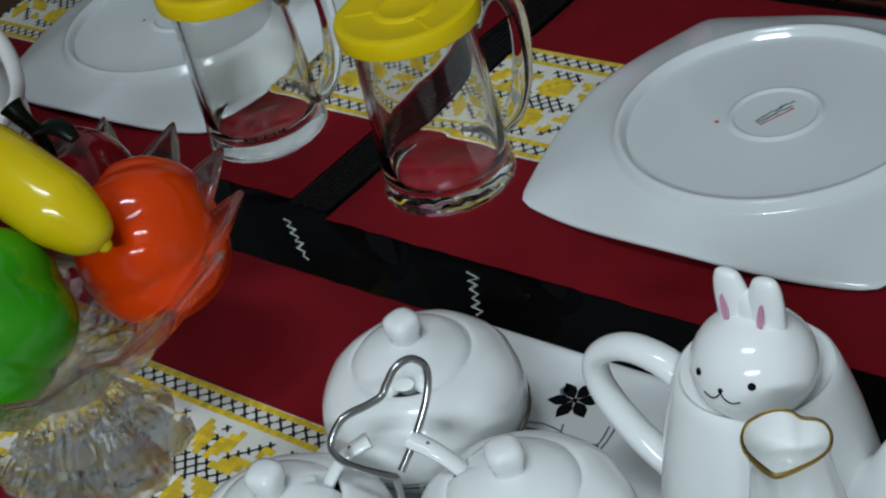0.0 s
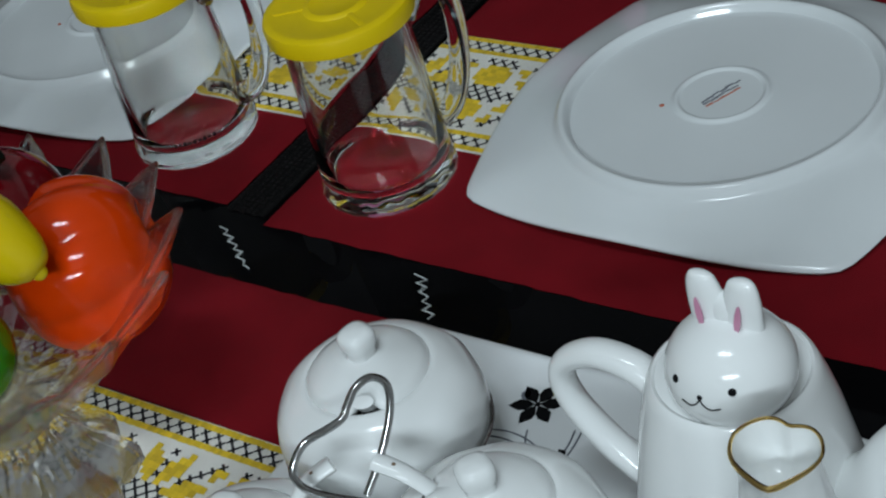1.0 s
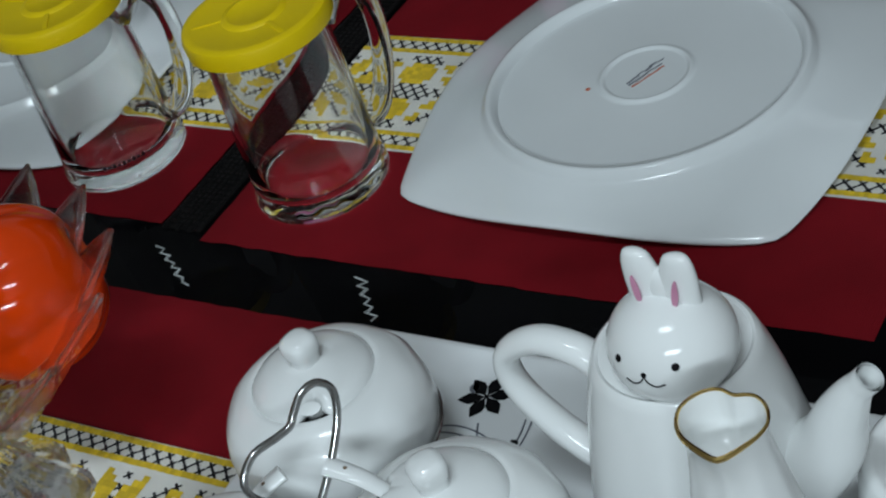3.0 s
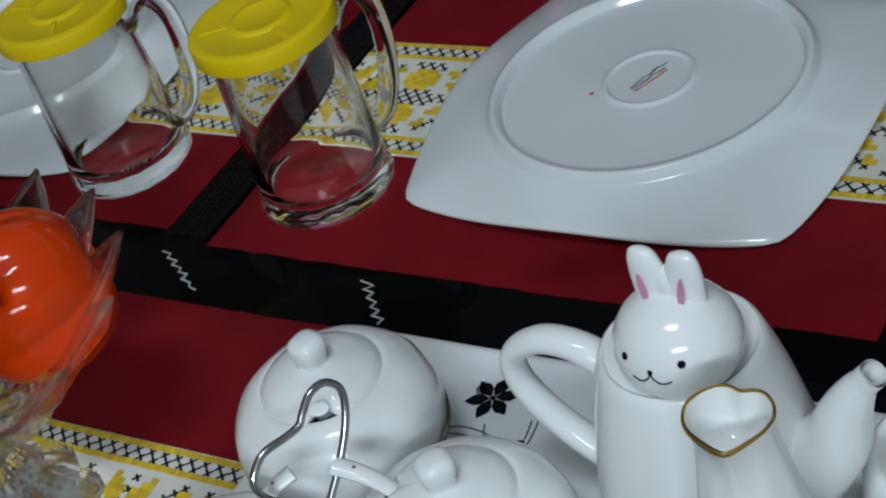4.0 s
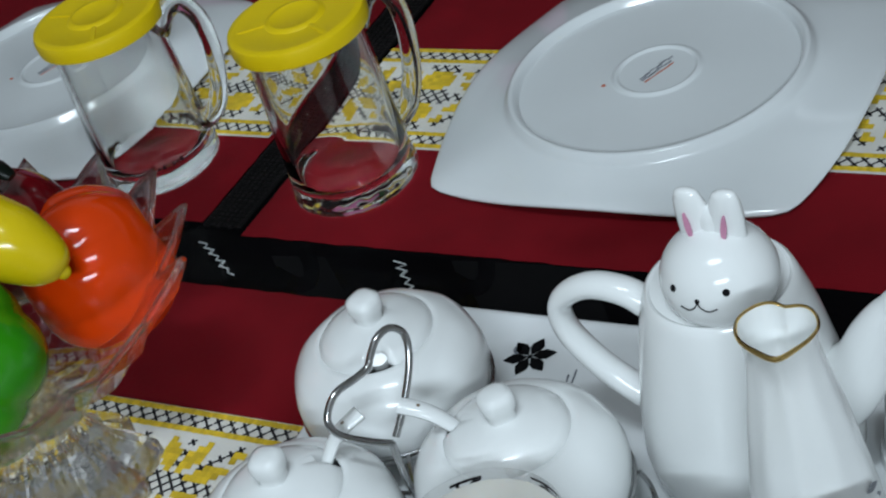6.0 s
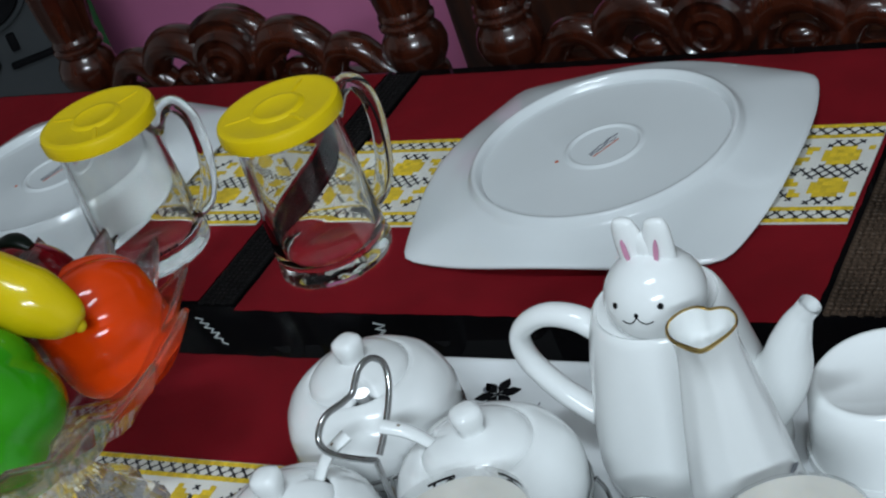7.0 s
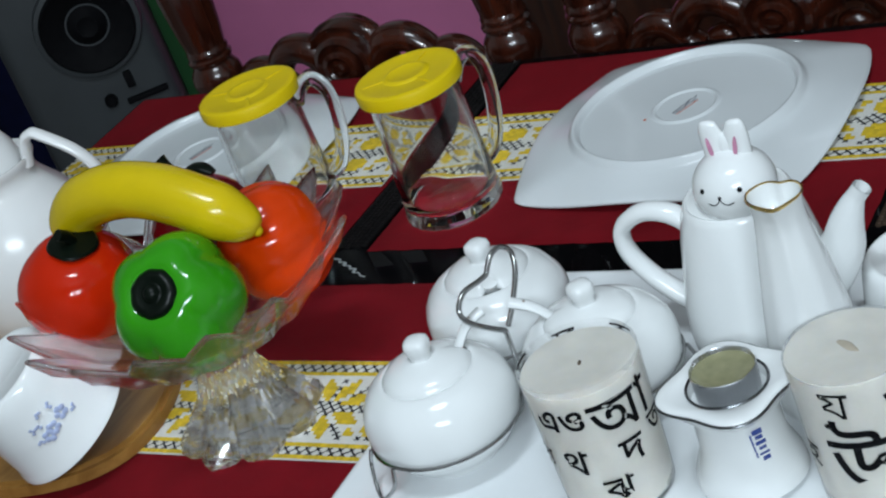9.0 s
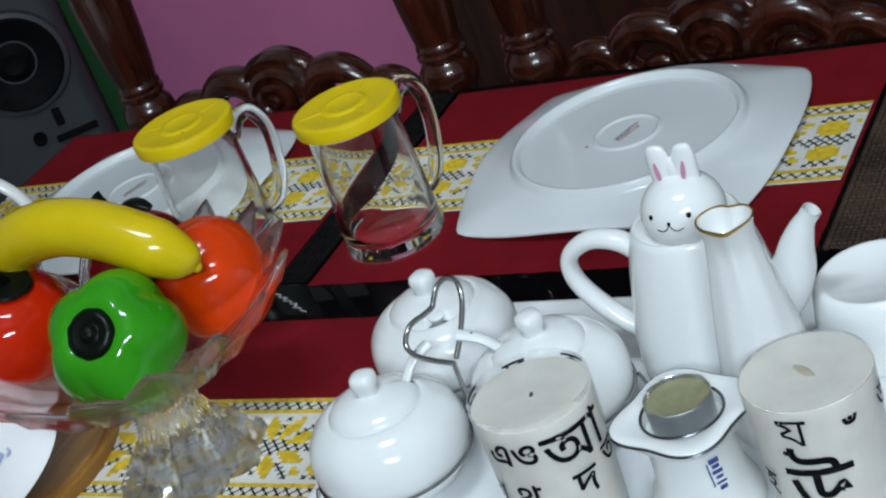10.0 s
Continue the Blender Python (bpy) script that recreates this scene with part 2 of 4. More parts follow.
def part(name, bm, material, parent=None, label="", m=None, smooth=40, kind=""):
    if m is not None:
        bm.transform(m)
    bmesh.ops.recalc_face_normals(bm, faces=bm.faces)
    me = bpy.data.meshes.new(name)
    bm.to_mesh(me)
    bm.free()
    me.materials.append(material)
    if smooth:
        me.polygons.foreach_set("use_smooth", [True] * len(me.polygons))
        me.set_sharp_from_angle(angle=radians(smooth))
    ob = new(name, me)
    if material in CLEAR:
        ob.visible_shadow = False
    if parent is not None:
        ob.parent = parent
    return tagged(ob, label, kind=kind)


def lathe(profile, n=48, shape=None):
    """A turned body from (radius, height) pairs; shape(angle, index) scales the radius."""
    bm = bmesh.new()
    rings = []
    for i, (r, z) in enumerate(profile):
        if r < 1e-6:
            rings.append([bm.verts.new((0, 0, z))])
            continue
        ring = []
        for k in range(n):
            a = 2 * math.pi * k / n
            f = shape(a, i) if shape else 1.0
            ring.append(bm.verts.new((r * f * math.cos(a), r * f * math.sin(a), z)))
        rings.append(ring)
    for a, b in zip(rings, rings[1:]):
        if len(a) == 1 and len(b) == 1:
            continue
        for k in range(n):
            j = (k + 1) % n
            if len(a) == 1:
                bm.faces.new((a[0], b[k], b[j]))
            elif len(b) == 1:
                bm.faces.new((a[k], b[0], a[j]))
            else:
                bm.faces.new((a[k], b[k], b[j], a[j]))
    return bm


def spline(points, steps=8, closed=False):
    """A smooth line through the points."""
    p = [Vector(q) for q in points]
    n, out = len(p), []
    for i in range(n if closed else n - 1):
        if closed:
            a, b, c, d = p[i - 1], p[i], p[(i + 1) % n], p[(i + 2) % n]
        else:
            a, b, c, d = p[max(i - 1, 0)], p[i], p[i + 1], p[min(i + 2, n - 1)]
        for k in range(steps):
            t = k / steps
            out.append(0.5 * (2 * b + (c - a) * t + (2 * a - 5 * b + 4 * c - d) * t * t + (3 * b - a - 3 * c + d) * t ** 3))
    if not closed:
        out.append(p[-1])
    return out


def sweep(points, radius, n=12, closed=False, flat=1.0, caps=True):
    """A tube along points; radius: a number or f(0..1); flat: squeezes it along its second axis."""
    bm = bmesh.new()
    pts = [Vector(q) for q in points]
    m = len(pts)
    up, rings = None, []
    for i, q in enumerate(pts):
        if closed:
            d = pts[(i + 1) % m] - pts[i - 1]
        else:
            d = pts[min(i + 1, m - 1)] - pts[max(i - 1, 0)]
        d.normalize()
        if up is None:
            up = Vector((0, 0, 1)) if abs(d.z) < 0.9 else Vector((1, 0, 0))
        side = d.cross(up).normalized()
        up = side.cross(d).normalized()
        r = radius(i / (m - 1)) if callable(radius) else radius
        rings.append([bm.verts.new(q + r * (math.cos(2 * math.pi * k / n) * side + flat * math.sin(2 * math.pi * k / n) * up)) for k in range(n)])
    pairs = list(zip(rings, rings[1:])) + ([(rings[-1], rings[0])] if closed else [])
    for a, b in pairs:
        for k in range(n):
            bm.faces.new((a[k], a[(k + 1) % n], b[(k + 1) % n], b[k]))
    if caps and not closed:
        bm.faces.new(rings[0])
        bm.faces.new(rings[-1])
    return bm


def box(sx, sy, sz, at=(0, 0, 0), bevel=0.0, seg=2):
    bm = bmesh.new()
    bmesh.ops.create_cube(bm, size=1, matrix=Matrix.Translation(at) @ Matrix.Diagonal((sx, sy, sz, 1)))
    if bevel:
        bmesh.ops.bevel(bm, geom=bm.edges[:], offset=bevel, segments=seg, affect="EDGES", profile=0.6)
    return bm


def ball(r, at=(0, 0, 0), scale=(1, 1, 1), n=24):
    bm = bmesh.new()
    bmesh.ops.create_uvsphere(bm, u_segments=n, v_segments=n // 2, radius=r, matrix=Matrix.Translation(at) @ Matrix.Diagonal((*scale, 1)))
    return bm


def join(*bms):
    """Several bmeshes as one."""
    out = bms[0]
    for b in bms[1:]:
        me = bpy.data.meshes.new("tmp")
        b.to_mesh(me)
        b.free()
        out.from_mesh(me)
        bpy.data.meshes.remove(me)
    return out


def slab(outline, z0, z1, bevel=0.0):
    """A flat plate with the outline of (x, y) points."""
    bm = bmesh.new()
    face = bm.faces.new([bm.verts.new((x, y, z0)) for x, y in outline])
    r = bmesh.ops.extrude_face_region(bm, geom=[face])
    bmesh.ops.translate(bm, verts=[v for v in r["geom"] if isinstance(v, bmesh.types.BMVert)], vec=(0, 0, z1 - z0))
    if bevel:
        top = [e for e in bm.edges if all(v.co.z > (z0 + z1) / 2 for v in e.verts)]
        bmesh.ops.bevel(bm, geom=top, offset=bevel, segments=2, affect="EDGES")
    return bm


# ---- the room ----
FLOOR_Z = -0.75


def wall(name, sx, sy, sz, at, material, label):
    return tagged(part(name, box(sx, sy, sz, at), material, smooth=0), label, "wall", kind="structure")


wall("wall_north", 5.6, 0.12, 1.15, (0, 1.56, FLOOR_Z + 0.575), PINKWALL, "pink painted lower wall behind the chairs")
# out of view; pale so glass and plates pick up less pink
wall("wall_north_upper", 5.6, 0.12, 1.75, (0, 1.56, FLOOR_Z + 2.025), CREAM, "unseen upper wall behind the chairs, pale to keep reflections grey")
wall("wall_south", 5.6, 0.12, 2.9, (0, -3.06, FLOOR_Z + 1.45), CREAM, "pale painted wall behind the viewer")
wall("wall_west", 0.12, 4.50, 2.9, (-2.74, -0.75, FLOOR_Z + 1.45), CREAM, "pale painted side wall")
wall("wall_east", 0.12, 4.50, 2.9, (2.74, -0.75, FLOOR_Z + 1.45), CREAM, "pale painted side wall")
tagged(part("floor", box(5.6, 4.74, 0.1, (0, -0.75, FLOOR_Z - 0.05)), FLOORTILE, smooth=0), "grey tiled floor under the table", "floor", kind="structure")
tagged(part("ceiling", box(5.6, 4.74, 0.1, (0, -0.75, FLOOR_Z + 2.95)), CEIL, smooth=0), "white painted ceiling", "ceiling", kind="structure")

# ---- dining table ----
table = thing("dining_table", "dining table with a glossy black glass top", "table")
part("tabletop", box(1.50, 0.732, 0.010, (0.250, -0.036, -0.005), 0.003), BLACKTOP, table, "glossy black glass top")
part("apron", box(1.40, 0.64, 0.07, (0.250, -0.036, -0.046), 0.004), BLACKWOOD, table)
for x in (-0.44, 0.91):
    for y in (-0.32, 0.25):
        part("leg", lathe([(0, FLOOR_Z), (0.03, FLOOR_Z), (0.034, FLOOR_Z + 0.05), (0.026, FLOOR_Z + 0.1), (0.04, FLOOR_Z + 0.5), (0.035, -0.10), (0.035, -0.081), (0, -0.081)], 24), BLACKWOOD, table, m=Matrix.Translation((x, y, 0)))


# ---- place mats ----
def stitch_cells(columns, rows):
    """A cross-stitch chart: eight-pointed stars with small flowers between; yields column, row, colour."""
    for i in range(columns):
        for j in range(rows):
            u, v = (i - 14) % 27 - 13, j - (rows - 1) / 2
            a, b = max(abs(u), abs(v)), min(abs(u), abs(v))
            w, q = abs(abs(u) - 13.5), abs(abs(v) - 4.5)
            if 1 <= b <= 3.6 and 1.4 <= a - b <= 4.8 and a < 8.8:
                yield i, j, "y"
            elif a <= 2.1:
                yield i, j, "k"
            elif b > 3 and a - b < 1.2 and 3.5 < a < 8.5:
                yield i, j, "k"
            elif b < 0.8 and 3 <= a <= 10:
                yield i, j, "k"
            elif w <= 3 and q <= 2.6 and w + q <= 3.6 and (w + q) % 2.5 < 1.6:
                yield i, j, "y"
            elif w <= 3.6 and abs(v) < 2.2:
                yield i, j, "k"
            elif w <= 2.6 and abs(abs(v) - 8) < 1.2:
                yield i, j, "k"
            elif 4 <= w <= 6 and abs(abs(v) - 6.5) <= (w - 3) * 0.6:
                yield i, j, "y"


def cross(bm, x, y, z, s, t):
    for sx in (1, -1):
        d = Vector((s * sx, s)) * random.uniform(0.9, 1.1)
        n = Vector((-d.y, d.x)).normalized() * t
        c = Vector((x + random.uniform(-t, t) * 0.3, y + random.uniform(-t, t) * 0.3))
        bm.faces.new([bm.verts.new((*(c + p), z)) for p in (-d - n, d - n, d + n, -d + n)])


def place_mat(x0, x1, y0, y1, band0, band1, label):
    w, cx = x1 - x0, (x0 + x1) / 2
    mat_ob = thing("place_mat", label, "placemat", pose(cx, (y0 + y1) / 2, 0), "red place mats on the table")
    oy = (y0 + y1) / 2
    bm = bmesh.new()
    nx, ny = 44, 34
    grid = [[None] * (ny + 1) for _ in range(nx + 1)]
    for i in range(nx + 1):
        for j in range(ny + 1):
            x, y = -w / 2 + w * i / nx, y0 - oy + (y1 - y0) * j / ny
            edge = i in (0, nx) or j in (0, ny)
            ripple = 0.0006 * noise.noise((x * 14 + cx * 9, y * 14, 1.0))
            jag = 0.0012 * noise.noise((x * 70, y * 70, cx * 5)) if edge else 0.0
            grid[i][j] = bm.verts.new((x + jag, y + jag, 0.0004 if edge else 0.0019 + ripple))
    for i in range(nx):
        for j in range(ny):
            bm.faces.new((grid[i][j], grid[i + 1][j], grid[i + 1][j + 1], grid[i][j + 1]))
    part("cloth", bm, RED, mat_ob, smooth=60)
    b0, b1 = band0 - oy, band1 - oy
    bw = w - 0.004
    band = part("embroidered_band", box(bw, b1 - b0, 0.0009, (0, (b0 + b1) / 2, 0.0030)), WHITECLOTH, mat_ob, "white cotton band with yellow and black cross stitch", smooth=0)
    z = 0.0037
    yel, blk = bmesh.new(), bmesh.new()
    for edge, sign in ((b0, 1), (b1, -1)):
        for off in (0.0028, 0.0158):
            n = int(bw / 0.0026)
            for k in range(n):
                x = -bw / 2 + bw * (k + 0.5) / n
                y = edge + sign * off + random.uniform(-0.0002, 0.0002)
                hx, hy = bw / n * 0.52, 0.0019
                yel.faces.new([yel.verts.new(p) for p in ((x - hx, y - hy, z), (x + hx, y - hy, z), (x + hx, y + hy, z + 0.0003), (x - hx, y + hy, z + 0.0003))])
        n = int(bw / 0.0047)
        for k in range(n):
            x = -bw / 2 + bw * (k + 0.5) / n
            cross(blk, x, edge + sign * (0.0070 if k % 2 else 0.0115), z, 0.0022, 0.00080)
    cell = 0.0042
    rows = int((b1 - b0 - 0.041) / cell)
    y_start = (b0 + b1) / 2 - rows * cell / 2
    for i, j, colour in stitch_cells(int(bw / cell), rows):
        if colour == "k" and (i + j) % 2:
            continue
        x, y = -bw / 2 + (i + 0.5) * cell, y_start + (j + 0.5) * cell
        if colour == "k":
            cross(blk, x, y, z, 0.0021, 0.00080)
        else:
            h, s = cell * 0.53, cell * 0.25 * random.uniform(-0.4, 0.4)
            yel.faces.new([yel.verts.new(p) for p in ((x - h, y - h + s, z), (x + h, y - h, z), (x + h, y + h + s, z + 0.0004), (x - h, y + h, z + 0.0004))])
    part("yellow_stitches", yel, YELLOWTHREAD, band, "yellow cross stitch", smooth=0, kind="stuff")
    part("black_stitches", blk, BLACKTHREAD, band, "black cross stitch", smooth=0, kind="stuff")
    return mat_ob


place_mat(0.0, 0.426, -0.004, 0.318, 0.094, 0.211, "red cotton place mat with embroidered band under a plate")
place_mat(-0.495, -0.039, 0.006, 0.326, 0.098, 0.215, "red cotton place mat with embroidered band under mugs and plate")
place_mat(-0.26, 0.185, -0.365, -0.053, -0.270, -0.158, "red cotton place mat with embroidered band under the crystal bowl")


def woven_strip(name, x0, x1, y0, y1, material, label, category, step):
    """A flat weave of crossing ribbons."""
    ob = thing(name, label, category)
    bm = bmesh.new()
    for i in range(int((x1 - x0) / step)):
        for j in range(int((y1 - y0) / step)):
            x, y = x0 + (i + 0.5) * step, y0 + (j + 0.5) * step
            long = (i + j) % 2
            hx, hy = (step * 0.62, step * 0.40) if long else (step * 0.40, step * 0.62)
            top = [bm.verts.new((x + a * hx * 0.7, y + b * hy * 0.7, 0.0016)) for a, b in ((-1, -1), (1, -1), (1, 1), (-1, 1))]
            low = [bm.verts.new((x + a * hx, y + b * hy, 0.0004)) for a, b in ((-1, -1), (1, -1), (1, 1), (-1, 1))]
            bm.faces.new(top)
            for k in range(4):
                bm.faces.new((low[k], low[(k + 1) % 4], top[(k + 1) % 4], top[k]))
    part("weave", bm, material, ob, smooth=0, kind="stuff")
    for x in (x0 + 0.0015, x1 - 0.0015):
        part("edge_ribbon", box(0.003, y1 - y0, 0.0016, (x, (y0 + y1) / 2, 0.0011), 0.0005), material, ob)
    return ob


woven_strip("table_runner", 0.431, 0.482, 0.004, 0.326, BROWNWEAVE, "dark brown woven runner strip beside the red mat", "runner", 0.0051)
woven_strip("table_runner", -0.0355, -0.0035, 0.002, 0.326, BLACKWEAVE, "black woven runner strip between the red mats", "runner", 0.0050)

# ---- upside-down plates ----
def plate_outline(a):
    h, k = 0.1205, 0.019
    c, s = abs(math.cos(a)), abs(math.sin(a))

    def side(p, q):
        # r with p*r = h + k*(1 - (q*r/h)**2)
        if p < 1e-4:
            return 9.0
        A, B, C = k * q * q / (h * h), p, -(h + k)
        return -C / B if A < 1e-9 else (-B + math.sqrt(B * B - 4 * A * C)) / (2 * A)
    r1, r2 = side(c, s), side(s, c)
    return (r1 ** -44 + r2 ** -44) ** (-1 / 44)


def dinner_plate(m, label):
    ob = thing("dinner_plate", label, "plate", m, "white plates lying upside down")
    n = 120
    # circle radius, share of the square outline, height
    under = [(0.0, 0, 0.0211), (0.0236, 0, 0.0211), (0.0249, 0, 0.0212), (0.0256, 0, 0.0222), (0.0268, 0, 0.0227), (0.0281, 0, 0.0221), (0.0293, 0, 0.0211), (0.0312, 0, 0.02095), (0.050, 0, 0.0208), (0.0885, 0, 0.0206), (0.0905, 0, 0.0208), (0.0918, 0, 0.0232), (0.0936, 0, 0.0262),
             (0.0954, 0, 0.0268), (0.0974, 0, 0.0258), (0.0994, 0, 0.0212), (0.1000, 0.05, 0.0196), (0.1000, 0.20, 0.0178), (0.0990, 0.40, 0.0153), (0.0990, 0.60, 0.0127), (0.0990, 0.80, 0.0098), (0.0990, 0.93, 0.0076), (0.0990, 0.985, 0.0064), (0, 1.0, 0.0054)]
    over = [(0, 0.995, 0.0040), (0, 0.97, 0.0044), (0, 0.80, 0.0090), (0.095, 0.1, 0.0150), (0.0, 0, 0.0160)]
    bm = bmesh.new()
    rings = []
    for r, share, z in under + over:
        if r == 0 and share == 0:
            rings.append([bm.verts.new((0, 0, z))])
            continue
        ring = []
        for k in range(n):
            a = 2 * math.pi * k / n
            out = plate_outline(a)
            rad = out * share if r == 0 else r + (out - r) * (share if share < 1 else 1) * (1 if share else 0)
            # the four corners droop towards the table
            droop = 0.0
            if share > 0.5:
                droop = 0.0036 * math.cos(4 * a) * (share - 0.5) * 2
            px, py = rad * math.cos(a), rad * math.sin(a)
            if share:
                py = py * (1 - 0.060 * min(1, share)) + 0.004 * min(1, share)
            ring.append(bm.verts.new((px, py, max(z + droop, 0.0006))))
        rings.append(ring)
    for a, b in zip(rings, rings[1:]):
        for k in range(n):
            j = (k + 1) % n
            if len(a) == 1:
                bm.faces.new((a[0], b[k], b[j]))
            elif len(b) == 1:
                bm.faces.new((a[k], b[0], a[j]))
            else:
                bm.faces.new((a[k], b[k], b[j], a[j]))
    part("plate_body", bm, PLATE, ob, smooth=55)
    rng = random.Random(11)
    for k in range(16):
        # two broken grey lines and one red line of small unreadable print
        row, along = k % 3, (k // 3 - 2.2) * 0.0050
        material, nm = (REDMARK, "red_mark") if row == 2 else (GREYMARK, "maker_mark")
        off = (row - 1) * 0.0030
        a = radians(66)
        x, y = along * math.cos(a) + off * math.sin(a), along * math.sin(a) - off * math.cos(a)
        part(nm, box(rng.uniform(0.0042, 0.0058), rng.uniform(0.0007, 0.0014), 0.0003), material, ob, m=pose(x + 0.0006 * rng.uniform(-1, 1), y, 0.02125, 0, 0, 66 + rng.uniform(-9, 9)), smooth=0)
    part("glaze_spot", lathe([(0, 0), (0.0016, 0), (0.0012, 0.0004), (0, 0.0005)], 10), REDMARK, ob, m=pose(-0.0300, -0.0185, 0.0210))
    return ob


dinner_plate(pose(0.2365, 0.161, 0.0030), "white square porcelain plate upside down on the red mat")
dinner_plate(pose(-0.275, 0.148, 0.0030, 0, 0, 2), "white square porcelain plate upside down behind the mugs")


# ---- lidded mugs ----
def glass_mug(m, label, handle_turn):
    ob = thing("glass_mug", label, "mug", m, "glass mugs with yellow lids")
    flute = lambda a, i: 1.0 + (0.006 * math.cos(20 * a) if 2 <= i <= 4 else 0.0)
    prof = [(0, 0.0), (0.030, 0.0), (0.040, 0.0012), (0.0426, 0.004), (0.0428, 0.008), (0.0416, 0.0125), (0.0411, 0.022), (0.0395, 0.06), (0.0378, 0.108), (0.0378, 0.112), (0.0362, 0.1135),
            (0.0342, 0.112), (0.0342, 0.106), (0.0353, 0.06), (0.0366, 0.024), (0.0352, 0.0150), (0.031, 0.0105), (0.025, 0.0098), (0.023, 0.0086), (0, 0.0086)]
    part("glass_body", lathe(prof, 96, flute), MUGGLASS, ob, "clear glass body with a thick fluted base", smooth=60)
    path = spline([(0.0362, 0, 0.098), (0.046, 0, 0.111), (0.057, 0, 0.113), (0.0650, 0, 0.099), (0.0655, 0, 0.076), (0.060, 0, 0.050), (0.051, 0, 0.032), (0.040, 0, 0.026)], 7)
    part("handle", sweep(path, lambda t: 0.0066 + 0.0016 * abs(2 * t - 1) ** 2, 16, flat=0.92), MUGGLASS, ob, "clear glass handle", m=pose(0, 0, 0, 0, 0, handle_turn))
    ridge = lambda a, i: 1.0 + (0.004 * math.cos(72 * a) if 1 <= i <= 2 else 0)
    lid = part("lid", lathe([(0.0385, 0.1116), (0.0446, 0.1116), (0.0450, 0.1190), (0.0440, 0.1218), (0.0415, 0.1230), (0.0385, 0.1228), (0.0360, 0.1220), (0.0200, 0.1219), (0.0185, 0.1232), (0.0160, 0.1235), (0.0140, 0.1224), (0, 0.1221), (0, 0.1150), (0.0385, 0.1150)], 120, ridge), LID, ob, "yellow plastic lid", smooth=35)
    for a in (35, 155, 275):
        part("lid_rib", box(0.020, 0.0034, 0.0012, (0.029, 0, 0.1221), 0.0005), LID, lid, m=pose(0, 0, 0, 0, 0, a + handle_turn))
    return ob


def foot_print(ob):
    for k in range(9):
        part("print_bar", box(0.0003, 0.0022, 0.0030 - 0.0012 * (k % 2), (0.0418, 0, 0.0205)), INK, ob, m=pose(0, 0, 0, 0, 0, -62 + 4.6 * k), smooth=0)


glass_mug(pose(0.0578, 0.0578, 0.0021) @ Matrix.Diagonal((1, 1, 1.045, 1)), "clear glass mug with yellow plastic lid on red mat", 57)
foot_print(glass_mug(pose(-0.1105, 0.0618, 0.0021) @ Matrix.Diagonal((1, 1, 1.03, 1)), "clear glass mug with yellow lid beside the plate", 30))

# ---- serving tray ----
TZ = 0.010
tray = thing("serving_tray", "white rectangular tray with dark flower decoration", "tray")
TX0, TX1, TY0, TY1 = 0.153, 0.66, -0.375, -0.059
tcx, tcy, tw, td = (TX0 + TX1) / 2, (TY0 + TY1) / 2, TX1 - TX0, TY1 - TY0


def rounded(w, d, r, n=6):
    out = []
    for sx, sy, a0 in ((1, -1, -90), (1, 1, 0), (-1, 1, 90), (-1, -1, 180)):
        for k in range(n + 1):
            a = radians(a0 + 90 * k / n)
            out.append((sx * (w / 2 - r) + r * math.cos(a), sy * (d / 2 - r) + r * math.sin(a)))
    return out


bm = bmesh.new()
loops = []
for inset, z in ((0.0, 0.0036), (0.0, 0.0115), (0.002, 0.0130), (0.005, 0.0126), (0.010, TZ), (0.03, TZ)):
    loops.append([bm.verts.new((x, y, z)) for x, y in rounded(tw - 2 * inset, td - 2 * inset, max(0.014 - inset, 0.004))])
for a, b in zip(loops, loops[1:]):
    for k in range(len(a)):
        bm.faces.new((a[k], a[(k + 1) % len(a)], b[(k + 1) % len(a)], b[k]))
bm.faces.new(loops[-1])
bm.faces.new(loops[0])
part("tray_body", bm, TRAYMAT, tray, m=Matrix.Translation((tcx, tcy, 0)), smooth=50)


def petal(l, w):
    return [(0, 0), (l * 0.35, -w * 0.45), (l * 0.6, -w * 0.5), (l * 0.82, -w * 0.25), (l, 0), (l * 0.82, w * 0.25), (l * 0.6, w * 0.5), (l * 0.35, w * 0.45)]


FLOWER = (0.2575, -0.0905)
for k in range(6):
    part("flower_petal", slab(petal(0.0138, 0.0074), TZ + 0.0003, TZ + 0.0006), INK, tray, m=pose(*FLOWER, 0, 0, 0, 22 + 60 * k) @ Matrix.Translation((0.0012, 0, 0)), smooth=0)
part("flower_centre", lathe([(0, 0), (0.0016, 0), (0.0012, 0.0004), (0, 0.0004)], 10), INK, tray, m=pose(*FLOWER, TZ + 0.0003))
part("flower_leaf", slab(petal(0.009, 0.005), TZ + 0.0003, TZ + 0.0006), GREYMARK, tray, m=pose(0.249, -0.091, 0, 0, 0, 100), smooth=0)
part("flower_bud", slab(petal(0.006, 0.004), TZ + 0.0003, TZ + 0.0006), INK, tray, m=pose(0.284, -0.114, 0, 0, 0, -30), smooth=0)
for pts in (((0.262, -0.108), (0.268, -0.118), (0.281, -0.117), (0.292, -0.122)), ((0.235, -0.118), (0.252, -0.112), (0.272, -0.116), (0.288, -0.130)), ((0.232, -0.122), (0.252, -0.117), (0.270, -0.121), (0.284, -0.134)), ((0.288, -0.096), (0.290, -0.112), (0.289, -0.13), (0.287, -0.15)), ((0.285, -0.100), (0.287, -0.112), (0.286, -0.13), (0.284, -0.15))):
    part("vine_line", sweep(spline([(x, y, TZ + 0.0003) for x, y in pts], 6), 0.0005, 6, flat=0.6), GREYMARK, tray)


